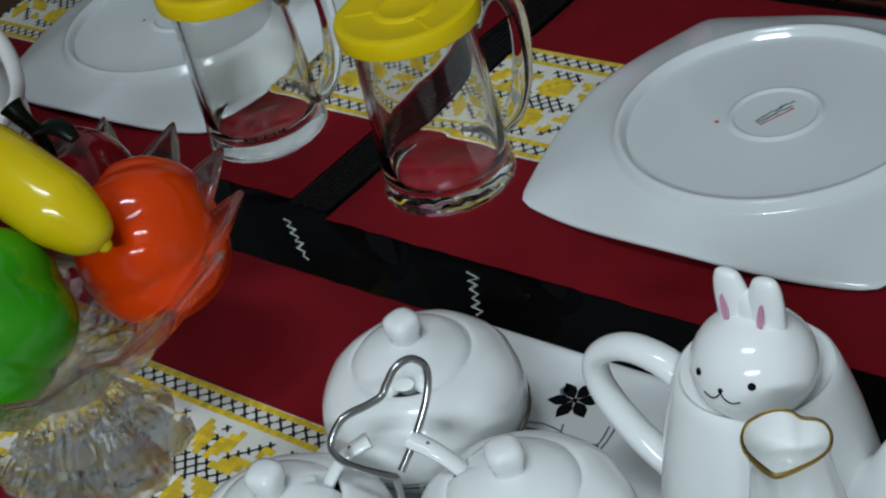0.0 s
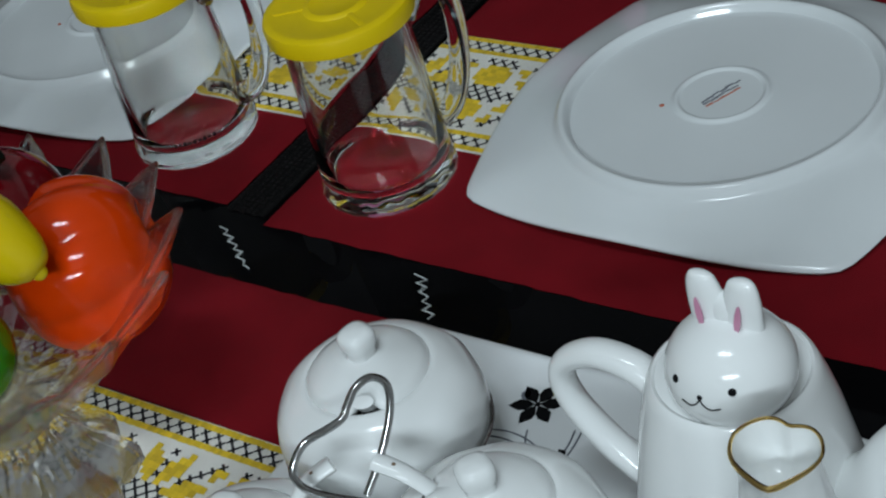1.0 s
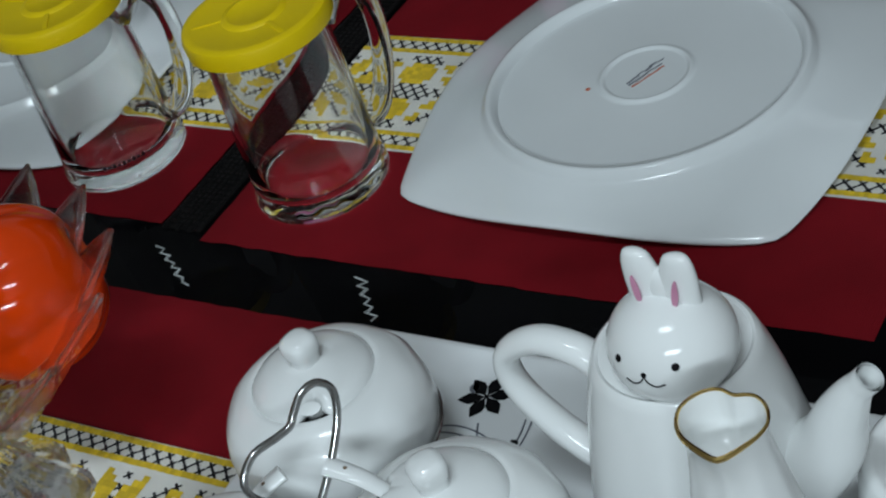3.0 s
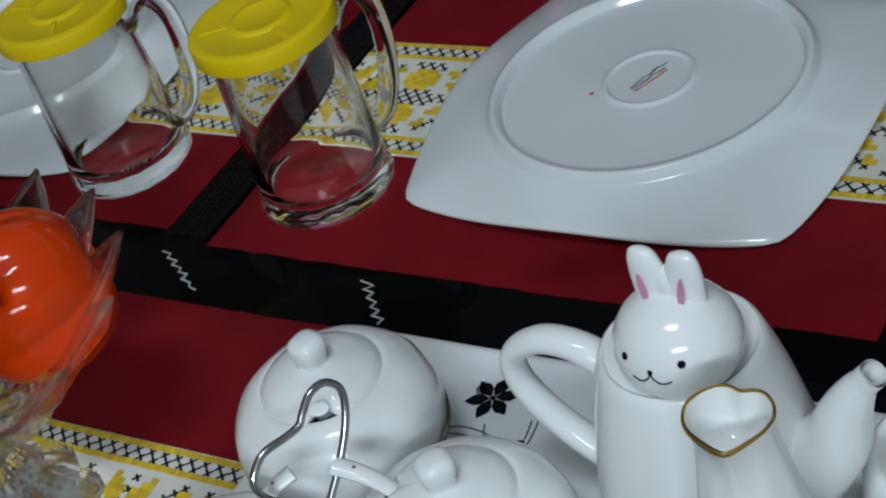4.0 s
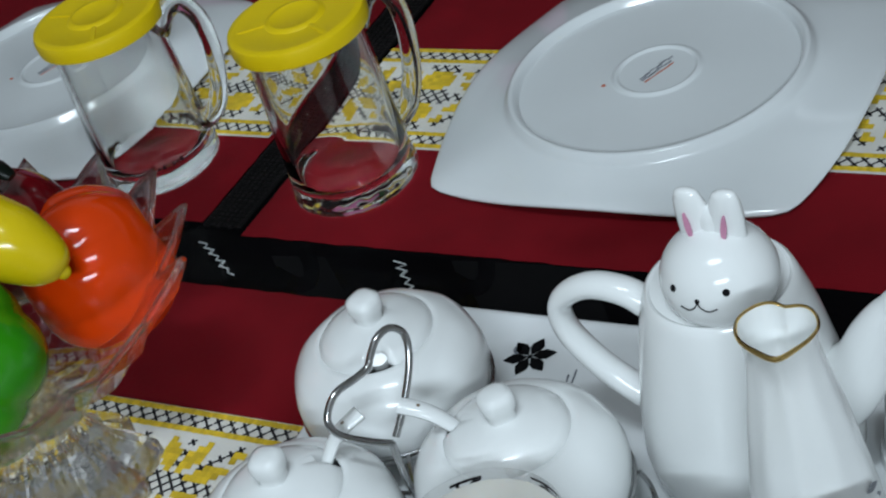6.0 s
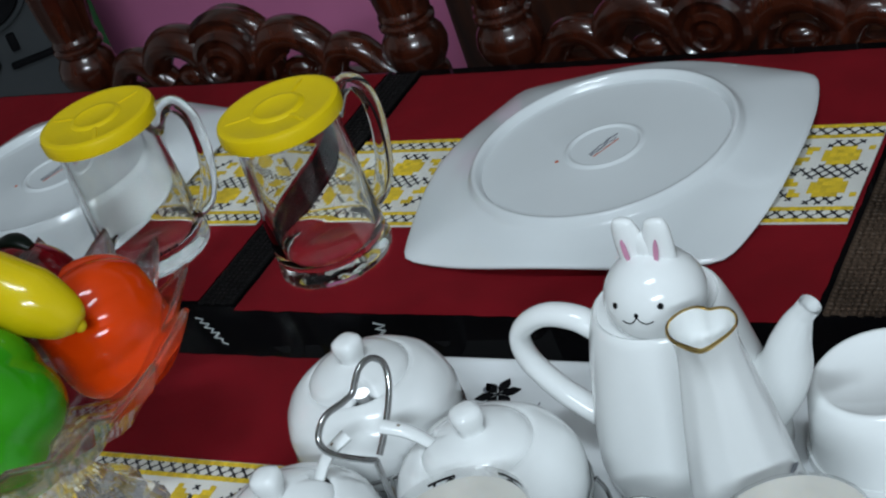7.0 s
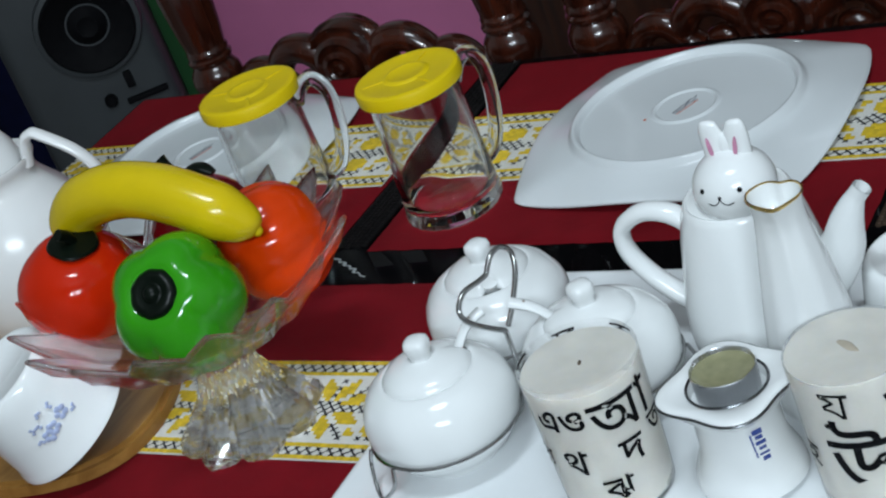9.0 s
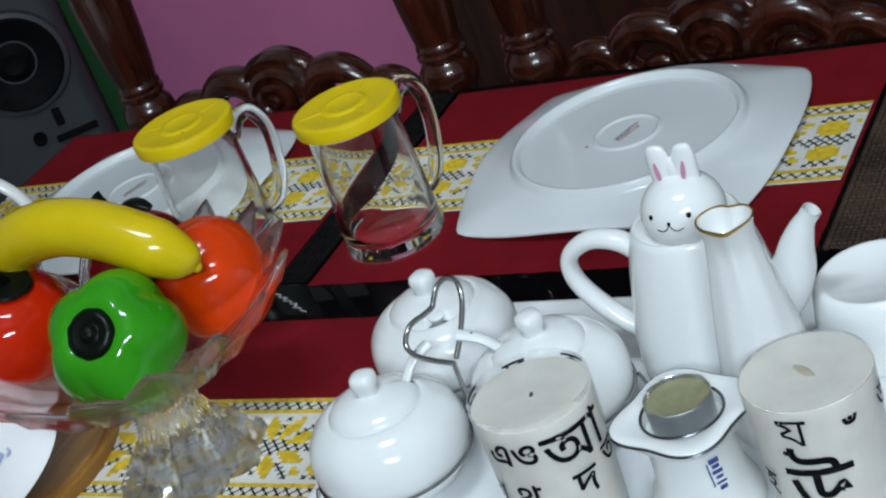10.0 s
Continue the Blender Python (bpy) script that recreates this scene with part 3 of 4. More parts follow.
# ---- condiment set: three pots in a wire rack ----
def sugar_pot(x, y, turn, label, reach=1.0):
    """Squat pot with a lid; the spoon slot of the lid points along +x before the turn."""
    ob = thing("sugar_pot", label, "pot", pose(x, y, TZ, 0, 0, turn), "white lidded pots in the wire rack")
    low = Matrix.Diagonal((1, 1, 0.915, 1))
    body = [(0, 0.004), (0.022, 0.004), (0.0245, 0.000), (0.028, 0.000), (0.030, 0.004), (0.040, 0.013), (0.0485, 0.025), (0.0515, 0.037), (0.0512, 0.046), (0.0492, 0.0545), (0.0450, 0.0622), (0.0390, 0.0684), (0.0335, 0.0716), (0.0310, 0.0722), (0.0298, 0.0714), (0.0320, 0.066), (0.043, 0.045), (0.035, 0.015), (0, 0.008)]
    part("pot_body", lathe(body, 96, lambda a, i: 1 + (0.0075 * math.cos(9 * a + 0.55 * i) if 5 <= i <= 11 else 0.0)), PORCELAIN, ob, m=low, smooth=60)

    def notch(a, i):
        d = abs((a + math.pi) % (2 * math.pi) - math.pi)
        return 1.0 - (0.22 * max(0.0, 1 - (d / 0.22) ** 4) if i <= 4 and d < 0.22 else 0.0)
    lid = [(0, 0.0690), (0.0285, 0.0694), (0.0302, 0.0712), (0.0300, 0.0728), (0.0268, 0.0768), (0.0205, 0.0806), (0.0120, 0.0830), (0.0065, 0.0838), (0, 0.0840)]
    lid_ob = part("lid", lathe(lid, 96, notch), PORCELAIN, ob, "domed white lid with a spoon notch", m=low, smooth=60)
    knob = lathe([(0.0074, 0.0826), (0.0068, 0.0850), (0.0074, 0.0876), (0.0084, 0.0904), (0.0088, 0.0945), (0.0080, 0.0978), (0.0052, 0.0994), (0, 0.0997)], 32, lambda a, i: 1 + 0.05 * math.cos(4 * a))
    part("knob", knob, PORCELAIN, lid_ob, m=low, smooth=60)
    path = spline([(0.012, 0, 0.045), (0.021, 0, 0.065), (0.0265, 0, 0.0755), (0.036, 0.001, 0.0850), (0.049, 0.001, 0.0895)], 6)
    path = path[:max(14, int(len(path) * reach))]
    part("spoon", sweep(path, lambda t: 0.0038 + 0.0012 * t ** 2, 12, flat=0.66), PORCELAIN, ob, "white porcelain spoon handle", m=low)
    if reach == 1.0:
        part("speck", ball(0.0012, (0.0400, 0.0010, 0.0895), (1.3, 0.9, 0.6), 10), SPECK, ob, "brown speck on the spoon", m=low)
    return ob


RACK = (0.2565, -0.2115)
POTS = ((0.2155, -0.1515), (0.3165, -0.2035), (0.2245, -0.2610))
for (x, y), lab in zip(POTS, ("white porcelain sugar pot with round lid knob and spoon", "white porcelain sugar pot with spoon in the rack", "white porcelain sugar pot with glossy belly and spoon")):
    sugar_pot(x, y, math.degrees(math.atan2(RACK[1] - y, RACK[0] - x)), lab, 0.62 if y > -0.18 else 1.0)
rack = thing("wire_rack", "bent steel wire rack with a heart-shaped handle", "rack")
for x, y in POTS:
    ring = [(x + 0.0512 * math.cos(2 * math.pi * k / 40), y + 0.0512 * math.sin(2 * math.pi * k / 40), TZ + 0.0265) for k in range(40)]
    part("ring", sweep(ring, 0.0013, 8, closed=True), CHROME, rack)
    d = Vector((x - RACK[0], y - RACK[1]))
    d.normalize()
    s = Vector((-d.y, d.x))
    o = Vector((x, y)) + d * 0.0505
    a, b, c = o + s * 0.016, o + d * 0.010, o - s * 0.016
    part("foot", sweep(spline([(*a, TZ + 0.0265), (*(a + d * 0.004), TZ + 0.014), (*b, TZ + 0.0016), (*(c + d * 0.004), TZ + 0.014), (*c, TZ + 0.0265)], 6), 0.0013, 8), CHROME, rack)
    i = Vector((x, y)) - d * 0.0512
    part("strut", sweep([(*i, TZ + 0.0265), (RACK[0], RACK[1], TZ + 0.020)], 0.0013, 8), CHROME, rack)
hd = Vector((math.cos(radians(65)), math.sin(radians(65)), 0))
APEX, NOTCH = Vector((0.2670, -0.2245, 0.0800)), Vector((0.2580, -0.2110, 0.1130))
heart = [(0.0, 0.0), (-0.012, 0.0115), (-0.0215, 0.0230), (-0.0240, 0.0335), (-0.0175, 0.0425), (-0.006, 0.0430), (0.0, 0.0440), (0.0030, 0.0485), (0.0080, 0.0545), (0.0150, 0.0550), (0.0205, 0.0470), (0.0190, 0.0330), (0.0110, 0.0150), (0.0025, 0.0015)]
part("heart_handle", sweep(spline([APEX + hd * u * 1.12 + (NOTCH - APEX) * (v / 0.043) for u, v in heart], 6), 0.00180, 10), CHROME, rack, "heart-shaped wire handle")
part("stem", sweep(spline([APEX, (0.2680, -0.2260, 0.060), (0.2640, -0.2200, 0.040), (RACK[0], RACK[1], TZ + 0.018)], 5), 0.0018, 10), CHROME, rack)

# ---- bunny teapot ----
TP = (0.403, -0.1340)
pot = thing("bunny_teapot", "white porcelain teapot with a bunny-head lid", "teapot", pose(*TP, TZ))
part("pot_body", lathe([(0, 0.003), (0.040, 0.003), (0.043, 0.0), (0.047, 0.001), (0.0510, 0.008), (0.0520, 0.020), (0.0498, 0.040), (0.0460, 0.060), (0.0418, 0.082), (0.0385, 0.095), (0.0358, 0.1035), (0.0342, 0.1075), (0.0326, 0.1088), (0.0312, 0.1082), (0.0306, 0.1060), (0.033, 0.095), (0.040, 0.07), (0.046, 0.03), (0.0, 0.010)], 72), PORCELAIN, pot, smooth=60)
path = spline([(-0.032, 0, 0.084), (-0.048, 0, 0.0955), (-0.068, 0, 0.0970), (-0.085, 0, 0.085), (-0.085, 0, 0.066), (-0.069, 0, 0.043), (-0.046, 0, 0.025)], 8)
part("handle", sweep(path, lambda t: 0.0066 + 0.0016 * abs(2 * t - 1), 16, flat=0.85), PORCELAIN, pot)
path = spline([(0.030, 0, 0.040), (0.046, 0, 0.050), (0.059, 0, 0.066), (0.066, 0, 0.084), (0.073, 0, 0.098), (0.0805, 0, 0.1075)], 8)
spout = sweep(path, lambda t: 0.0250 - 0.0190 * min(1, t * 1.15) ** 0.75, 24, caps=False)
spout = join(spout, sweep(list(reversed(path[20:])), lambda t: 0.0048 - 0.0018 * t, 24, caps=False))
part("spout", spout, PORCELAIN, pot, smooth=60)
HC, HR, HS = Vector((0.0060, -0.0088, 0.1205)), 0.0262, 0.90
flange = lathe([(0, 0.1010), (0.0300, 0.1010), (0.0318, 0.1055), (0.0312, 0.1078), (0.0260, 0.1092), (0, 0.1092)], 48)
head = part("lid", join(ball(HR, HC, (1.0, 1.0, HS), 40), ball(0.0078, (HC.x, -0.0053, 0.1460), (0.95, 0.62, 1.15), 24), flange), PORCELAIN, pot, "round bunny-head lid")


def on_head(x, z, lift=0.0):
    """A pose on the front of the head, with z out of the glaze."""
    dz = (z - HC.z) / HS
    y = -math.sqrt(max(HR * HR - x * x - dz * dz, 0.0))
    n = Vector((x, y, dz / HS)).normalized()
    up = Vector((0, 0, 1))
    sx = up.cross(n).normalized()
    sy = n.cross(sx)
    rot = Matrix((sx, sy, n)).transposed().to_4x4()
    return Matrix.Translation(Vector((x + HC.x, y + HC.y, z)) + n * lift) @ rot


for x in (-0.0118, 0.0122):
    part("eye", lathe([(0, -0.0002), (0.0017, -0.0002), (0.0015, 0.0003), (0, 0.0004)], 14), INK, head, m=on_head(x, 0.1285))
part("nose", lathe([(0, -0.0002), (0.0012, -0.0002), (0.0010, 0.0003), (0, 0.0004)], 12), INK, head, m=on_head(0.0, 0.1256))
for s in (-1, 1):
    mouth = [on_head(s * u, v, 0.0001).translation for u, v in ((0.0, 0.1250), (0.0016, 0.1224), (0.0046, 0.1208), (0.0082, 0.1218))]
    part("mouth_line", sweep(spline(mouth, 5), 0.00034, 6), INK, head)
for s in (-1, 1):
    ear_path = spline([(HC.x + s * u, -0.0055, v) for u, v in ((0.0056, 0.127), (0.0066, 0.141), (0.0079, 0.153), (0.0090, 0.1618))], 6)
    ear = part("ear", sweep(ear_path + [Vector((HC.x + s * 0.0090, -0.0055, 0.1618 + d)) for d in (0.0007, 0.0012, 0.0015)], lambda t: (0.0053 - 0.0013 * t) * math.sqrt(max(0.004, 1 - (max(0.0, t - 0.40) / 0.601) ** 2.2)), 20, flat=1.75), PORCELAIN, head, smooth=80)
    inner = [(0.0014 * math.sin(a) * (1 - 0.2 * math.cos(a)), 0.0064 * math.cos(a)) for a in [2 * math.pi * k / 16 for k in range(16)]]
    part("ear_pink", slab(inner, 0, 0.0006), PINK, ear, "pink inner ear", m=Matrix.Translation((HC.x + s * 0.0082, -0.0114, 0.1480)) @ Euler((radians(84), 0, radians(0))).to_matrix().to_4x4() @ pose(0, 0, 0, 0, 0, -s * 8), smooth=0)

# ---- cream jug ----
jug = thing("cream_jug", "tall white cream jug with a wavy gold rim", "jug", pose(0.4580, -0.1985, TZ, 0, 0, 0))


def jug_shape(a, i):
    f = 1 + 0.012 * math.cos(10 * a) * (1 if i < 9 else 0)
    if i >= 7:
        k = min(1.0, (i - 6) / 3.0) if i <= 10 else 1.0
        tip = math.exp(-abs((a - 1.5 * math.pi - 0.30) / 0.36) ** 1.5)
        back = math.exp(-((a - 0.5 * math.pi) / 0.42) ** 2)
        f *= 1 + k * (0.26 * tip - 0.22 * back - 0.16 * max(0.0, math.sin(a)))
    return f


jp = [(0, 0.002), (0.026, 0.0), (0.0295, 0.003), (0.0300, 0.015), (0.0285, 0.040), (0.0250, 0.068), (0.0205, 0.098), (0.0165, 0.122), (0.0150, 0.134), (0.0155, 0.142), (0.0168, 0.1462), (0.0158, 0.1464), (0.0148, 0.1420), (0.0140, 0.1360), (0.0120, 0.1305), (0.0080, 0.1275), (0.0040, 0.1262), (0, 0.1258)]
part("jug_body", lathe(jp, 80, jug_shape), PORCELAIN, jug, smooth=60)
rim = [(0.0164 * jug_shape(a, 10) * math.cos(a), 0.0164 * jug_shape(a, 10) * math.sin(a), 0.1465) for a in [2 * math.pi * k / 64 for k in range(64)]]
part("gold_rim", sweep(rim, lambda t: 0.00070 + 0.00055 * math.exp(-((t - 0.77) / 0.14) ** 2), 8, closed=True), GOLD, jug, "worn gold rim")
for k, (a, z) in enumerate(((-12, 0.062), (-5, 0.055), (-18, 0.054))):
    part("leaf_motif", slab(petal(0.008, 0.004), 0, 0.0004), GREYMARK, jug, m=pose(0, 0, z, 0, 0, a) @ Matrix.Translation((0.0262, 0, 0)) @ pose(0, 0, 0, 90, 20 * k, 90), smooth=0)


# ---- inverted tea cup ----
def tea_cup(m, label, r0, r1, h, ridge=0.0):
    ob = thing("tea_cup", label, "cup", m)
    prof = [(0, h - 0.004), (r1 * 0.80, h - 0.0035), (r1 * 0.86, h), (r1 * 0.93, h), (r1, h - 0.003), (r1 * 1.06, h * 0.80), (r0 * 0.93, h * 0.40), (r0 * 0.97, h * 0.12), (r0, 0.006), (r0 * 1.02, 0.001), (r0 * 0.99, 0.0), (r0 * 0.94, 0.001), (r0 * 0.88, h * 0.4), (r1 * 0.9, h * 0.85), (0, h * 0.88)]
    part("cup_body", lathe(prof, 64), PORCELAIN, ob, smooth=60)
    return ob


cup = tea_cup(pose(0.5035, -0.1095, TZ), "white porcelain tea cup standing upside down", 0.0465, 0.0385, 0.046)
part("handle", sweep(spline([(0.038, 0, 0.046), (0.055, 0, 0.044), (0.062, 0, 0.030), (0.054, 0, 0.017), (0.043, 0, 0.014)], 7), 0.0045, 12, flat=0.8), PORCELAIN, cup, m=pose(0, 0, 0, 0, 0, 20))


# ---- candles in glasses ----
def letter(body, size, r, turn, z, parent, lean=0, thick=0.0):
    """A letter of the built-in font wrapped round a glass of radius r."""
    curve = bpy.data.curves.new("letter", "FONT")
    curve.body, curve.size, curve.align_x, curve.align_y, curve.offset, curve.resolution_u = body, size, "CENTER", "CENTER", thick, 2
    tmp = new("letter_source", curve)
    deps = bpy.context.evaluated_depsgraph_get()
    deps.update()
    me = bpy.data.meshes.new_from_object(tmp.evaluated_get(deps))
    bpy.data.objects.remove(tmp)
    bpy.data.curves.remove(curve)
    bm = bmesh.new()
    bm.from_mesh(me)
    bpy.data.meshes.remove(me)
    bmesh.ops.remove_doubles(bm, verts=bm.verts, dist=1e-6)
    bmesh.ops.triangulate(bm, faces=bm.faces)
    long = [e for e in bm.edges if abs(e.verts[0].co.x - e.verts[1].co.x) > 0.003]
    if long:
        bmesh.ops.subdivide_edges(bm, edges=long, cuts=3)
    c, s = math.cos(radians(lean)), math.sin(radians(lean))
    for v in bm.verts:
        x, y = c * v.co.x - s * v.co.y, s * v.co.x + c * v.co.y
        a = radians(turn) + x / r
        v.co = (r * math.cos(a), r * math.sin(a), z + y)
    return part("letter", bm, INK, parent, smooth=0)


def jar_candle(m, label, letters, soot=False, rim=0.0943):
    ob = thing("jar_candle", label, "candle", m, "candles in lettered glasses")
    gp = [(0, 0), (0.031, 0), (0.0330, 0.002), (0.0340, 0.02), (0.0362 + (rim - 0.0943) * 0.05, rim - 0.0005), (0.0359 + (rim - 0.0943) * 0.05, rim), (0.0356 + (rim - 0.0943) * 0.05, rim - 0.0005), (0.0345, 0.0870), (0.0322, 0.0036), (0, 0.0030)]
    glass_ob = part("glass_jar", lathe(gp, 64), VOTIVE, ob, "clear glass with black lettering", smooth=60)
    wp = [(0, 0.0036), (0.0315, 0.0040), (0.0328, 0.0100), (0.0348, 0.075), (0.03540, 0.0918), (0.0351, 0.0930), (0.024, 0.0926), (0.008, 0.0921), (0, 0.0919)]
    part("wax", lathe(wp, 64, lambda a, i: 1 + (0.004 * math.sin(3 * a + i) if 5 < i else 0)), WAX, ob, "ivory wax", smooth=60)
    if soot:
        part("soot_mark", sweep(spline([(-0.008, 0.006, 0.0921), (-0.003, 0.003, 0.0922), (0.002, -0.001, 0.0922), (0.006, -0.003, 0.0923)], 5), lambda t: 0.0006 + 0.0022 * math.sin(math.pi * min(1, t + 0.05)), 10, flat=0.25), SOOT, ob, "brownish soot smear")
    else:
        part("wick", sweep([(0, 0, 0.0912), (0.0004, 0.0002, 0.0927), (0.0012, 0.0004, 0.0937)], 0.0010, 8), WICK, ob)
    for args in letters:
        letter(*args[:2], 0.0335 + 0.0027 * args[3] / 0.1 + 0.0003, args[2], args[3], glass_ob, *args[4:])
    return ob


CA, CB = (0.3535, -0.2875), (0.5095, -0.2715)
jar_candle(pose(*CA, TZ), "ivory candle in a glass with black letters", (
    ("এও", 0.0215, -94, 0.077, 0, 0.0005), ("আ", 0.036, -31, 0.073, 0, 0.0003), ("থ", 0.0245, -92, 0.046, 0, 0.0003), ("দ", 0.0255, -34, 0.046, 0, 0.0003), ("ত", 0.020, 3, 0.052, 0, 0.0003), ("ঝ", 0.022, -58, 0.024, 0, 0.0003), ("ক", 0.022, 66, 0.0885), ("ম", 0.022, 128, 0.0880), ("গ", 0.02, 150, 0.05), ("ল", 0.022, 186, 0.090), ("র", 0.02, 230, 0.046)), rim=0.0985)
jar_candle(pose(*CB, TZ), "ivory candle with soot mark in a lettered glass", (
    ("য", 0.0245, -92, 0.0795, 0, 0.0003), (".", 0.024, -103, 0.0720, 0, 0.0003), ("উ", 0.050, -79, 0.0385, 0, 0.0003), ("ঁ", 0.024, -37, 0.068, 0, 0.0004), ("ঙ", 0.022, 6, 0.076), ("চ", 0.024, 80, 0.074), ("ব", 0.024, 150, 0.06), ("হ", 0.020, 226, 0.040, 0, 0.0003)), True)

# ---- tealight in a porcelain holder ----
holder = thing("tealight_holder", "white porcelain tealight holder with silver line", "candle holder", pose(0.4330, -0.2715, TZ))


def wavy(a, i):
    return 1 + (0.10 * math.cos(4 * (a - 0.5)) if 6 <= i <= 10 else 0.0)


hp = [(0, 0.002), (0.026, 0.0), (0.0330, 0.004), (0.0320, 0.012), (0.0260, 0.028), (0.0250, 0.050), (0.0340, 0.0610), (0.0375, 0.0648), (0.0380, 0.0675), (0.0360, 0.0690), (0.0300, 0.0678), (0.0240, 0.0668), (0.0228, 0.0655), (0.0222, 0.060), (0, 0.060)]
part("holder_body", lathe(hp, 80, wavy), PORCELAIN, holder, smooth=60)
for r, z, f in ((0.0383, 0.0664, 1), (0.0238, 0.0672, 0)):
    ring = [(r * (wavy(a, 8) if f else 1) * math.cos(a), r * (wavy(a, 8) if f else 1) * math.sin(a), z) for a in [2 * math.pi * k / 72 for k in range(72)]]
    part("silver_line", sweep(ring, 0.00095, 6, closed=True), SILVERLINE, holder)


def neck(z):
    return 0.0250 + 0.001 * (0.050 - z) / 0.022 + max(0.0, 0.006 * (0.028 - z) / 0.016)


for j, s in enumerate((0.0030, 0.0022, 0.0022, 0.0018, 0.0012, 0.0028)):
    z = 0.0465 - 0.0037 * j
    part("label_bar", box(0.0006, 0.0062 - 0.0018 * (j % 2), s, (neck(z) + 0.0001, 0, z), 0), BLUEINK, holder, m=pose(0, 0, 0, 0, 0, -44 + 0.6 * j), smooth=0)
for j in range(4):
    z = 0.0440 - 0.0040 * j
    part("label_bar", box(0.0006, 0.0010, 0.0034, (neck(z) + 0.0001, 0, z), 0), BLUEINK, holder, m=pose(0, 0, 0, 0, 0, -54 + 0.6 * j), smooth=0)
tea = thing("tealight", "tealight candle in a thin aluminium cup", "candle", pose(0.4330, -0.2715, TZ + 0.0602) @ Matrix.Diagonal((0.94, 0.94, 0.93, 1)))
part("cup", lathe([(0, 0), (0.0190, 0), (0.0200, 0.001), (0.0204, 0.0190), (0.0208, 0.0196), (0.0204, 0.0200), (0.0198, 0.0188), (0.0195, 0.002), (0, 0.0015)], 64, lambda a, i: 1 + 0.005 * math.cos(32 * a) + (0.012 * math.sin(7 * a) + 0.008 * math.sin(11 * a + 2) if 3 <= i <= 5 else 0)), ALU, tea)
part("wax", lathe([(0, 0.002), (0.0192, 0.002), (0.0196, 0.0172), (0.0188, 0.0168), (0.012, 0.0150), (0.003, 0.0144), (0, 0.0144)], 40), TEAWAX, tea)

# ---- crystal compote with lacquered fruit ----
BC = (0.0335, -0.2345)
bowl = thing("crystal_compote", "clear cut-crystal footed bowl with pointed petal rim", "bowl", pose(*BC, 0.0037))


foot = [(0, 0.0012), (0.044, 0.0012), (0.0515, 0.0035), (0.0515, 0.0085), (0.0455, 0.0175), (0.0355, 0.0280), (0.0275, 0.0395), (0.0225, 0.0510), (0.0205, 0.0600), (0.0215, 0.0660), (0.0210, 0.0710), (0.0150, 0.0755), (0, 0.0765)]


def cut(a, i):
    """Eight scalloped lobes with finer cuts between, fading towards the stem."""
    if i >= 9:
        return 1 + 0.05 * math.cos(8 * a)
    deep = 0.20 if i < 5 else 0.12
    return 1 + deep * (abs(math.cos(4 * a)) - 0.6) + 0.022 * math.cos(24 * a + i * math.pi)


part("pedestal", lathe(foot, 64, cut), FOOTGLASS, bowl, "cut-crystal pedestal foot", smooth=0)


def petal_bowl():
    bm = bmesh.new()
    n = 128
    prof_out = [(0.010, 0.0765), (0.030, 0.0775), (0.058, 0.0850), (0.082, 0.0985), (0.098, 0.1150)]
    prof_in = [(0.006, 0.0860), (0.028, 0.0865), (0.055, 0.0935), (0.078, 0.1060), (0.0935, 0.1205)]

    def ring(r, z, grow, lift, fan=0.0):
        out = []
        for k in range(n):
            a = 2 * math.pi * k / n
            tooth = abs(((a * 16 / (2 * math.pi)) % 1) * 2 - 1)
            rad = r * (1 + fan * (abs(math.cos(8 * a)) - 0.5)) + grow * tooth
            out.append(bm.verts.new((rad * math.cos(a), rad * math.sin(a), z + lift * tooth)))
        return out
    rings = [ring(r, z, 0, 0, 0.07) for r, z in prof_out] + [ring(0.101, 0.119, 0.012, 0.006, 0.02), ring(0.101, 0.120, 0.024, 0.022), ring(0.0975, 0.1225, 0.0245, 0.022)] + [ring(r, z, 0, 0) for r, z in reversed(prof_in)]
    for a, b in zip(rings, rings[1:]):
        for k in range(n):
            bm.faces.new((a[k], a[(k + 1) % n], b[(k + 1) % n], b[k]))
    bm.faces.new(rings[0])
    bm.faces.new(rings[-1])
    return bm


part("dish", petal_bowl(), CRYSTAL, bowl, "petal-edged crystal dish", smooth=6)
edge = []
for k in range(128):
    a = 2 * math.pi * k / 128
    tooth = abs(((a * 16 / (2 * math.pi)) % 1) * 2 - 1)
    edge.append(((0.0995 + 0.0243 * tooth) * math.cos(a), (0.0995 + 0.0243 * tooth) * math.sin(a), 0.1218 + 0.022 * tooth))
part("rim_edge", sweep(edge, 0.0019, 8, closed=True), FOOTGLASS, bowl, "polished pointed rim edge", smooth=60)


def lobed(r, lobes, depth, squash, dimple, n=48):
    """A round fruit with soft lobes and a dimple at both ends; z is its axis."""
    bm = bmesh.new()
    bmesh.ops.create_uvsphere(bm, u_segments=n, v_segments=n // 2, radius=1)
    for v in bm.verts:
        a, s = math.atan2(v.co.y, v.co.x), math.hypot(v.co.x, v.co.y)
        f = 1 - depth * (0.5 - 0.5 * abs(math.cos(lobes * a / 2))) * s * 2 if lobes else 1
        dz = 1 - dimple * math.exp(-(s / 0.32) ** 2)
        v.co = (r * v.co.x * f, r * v.co.y * f, r * v.co.z * squash * dz)
    return bm


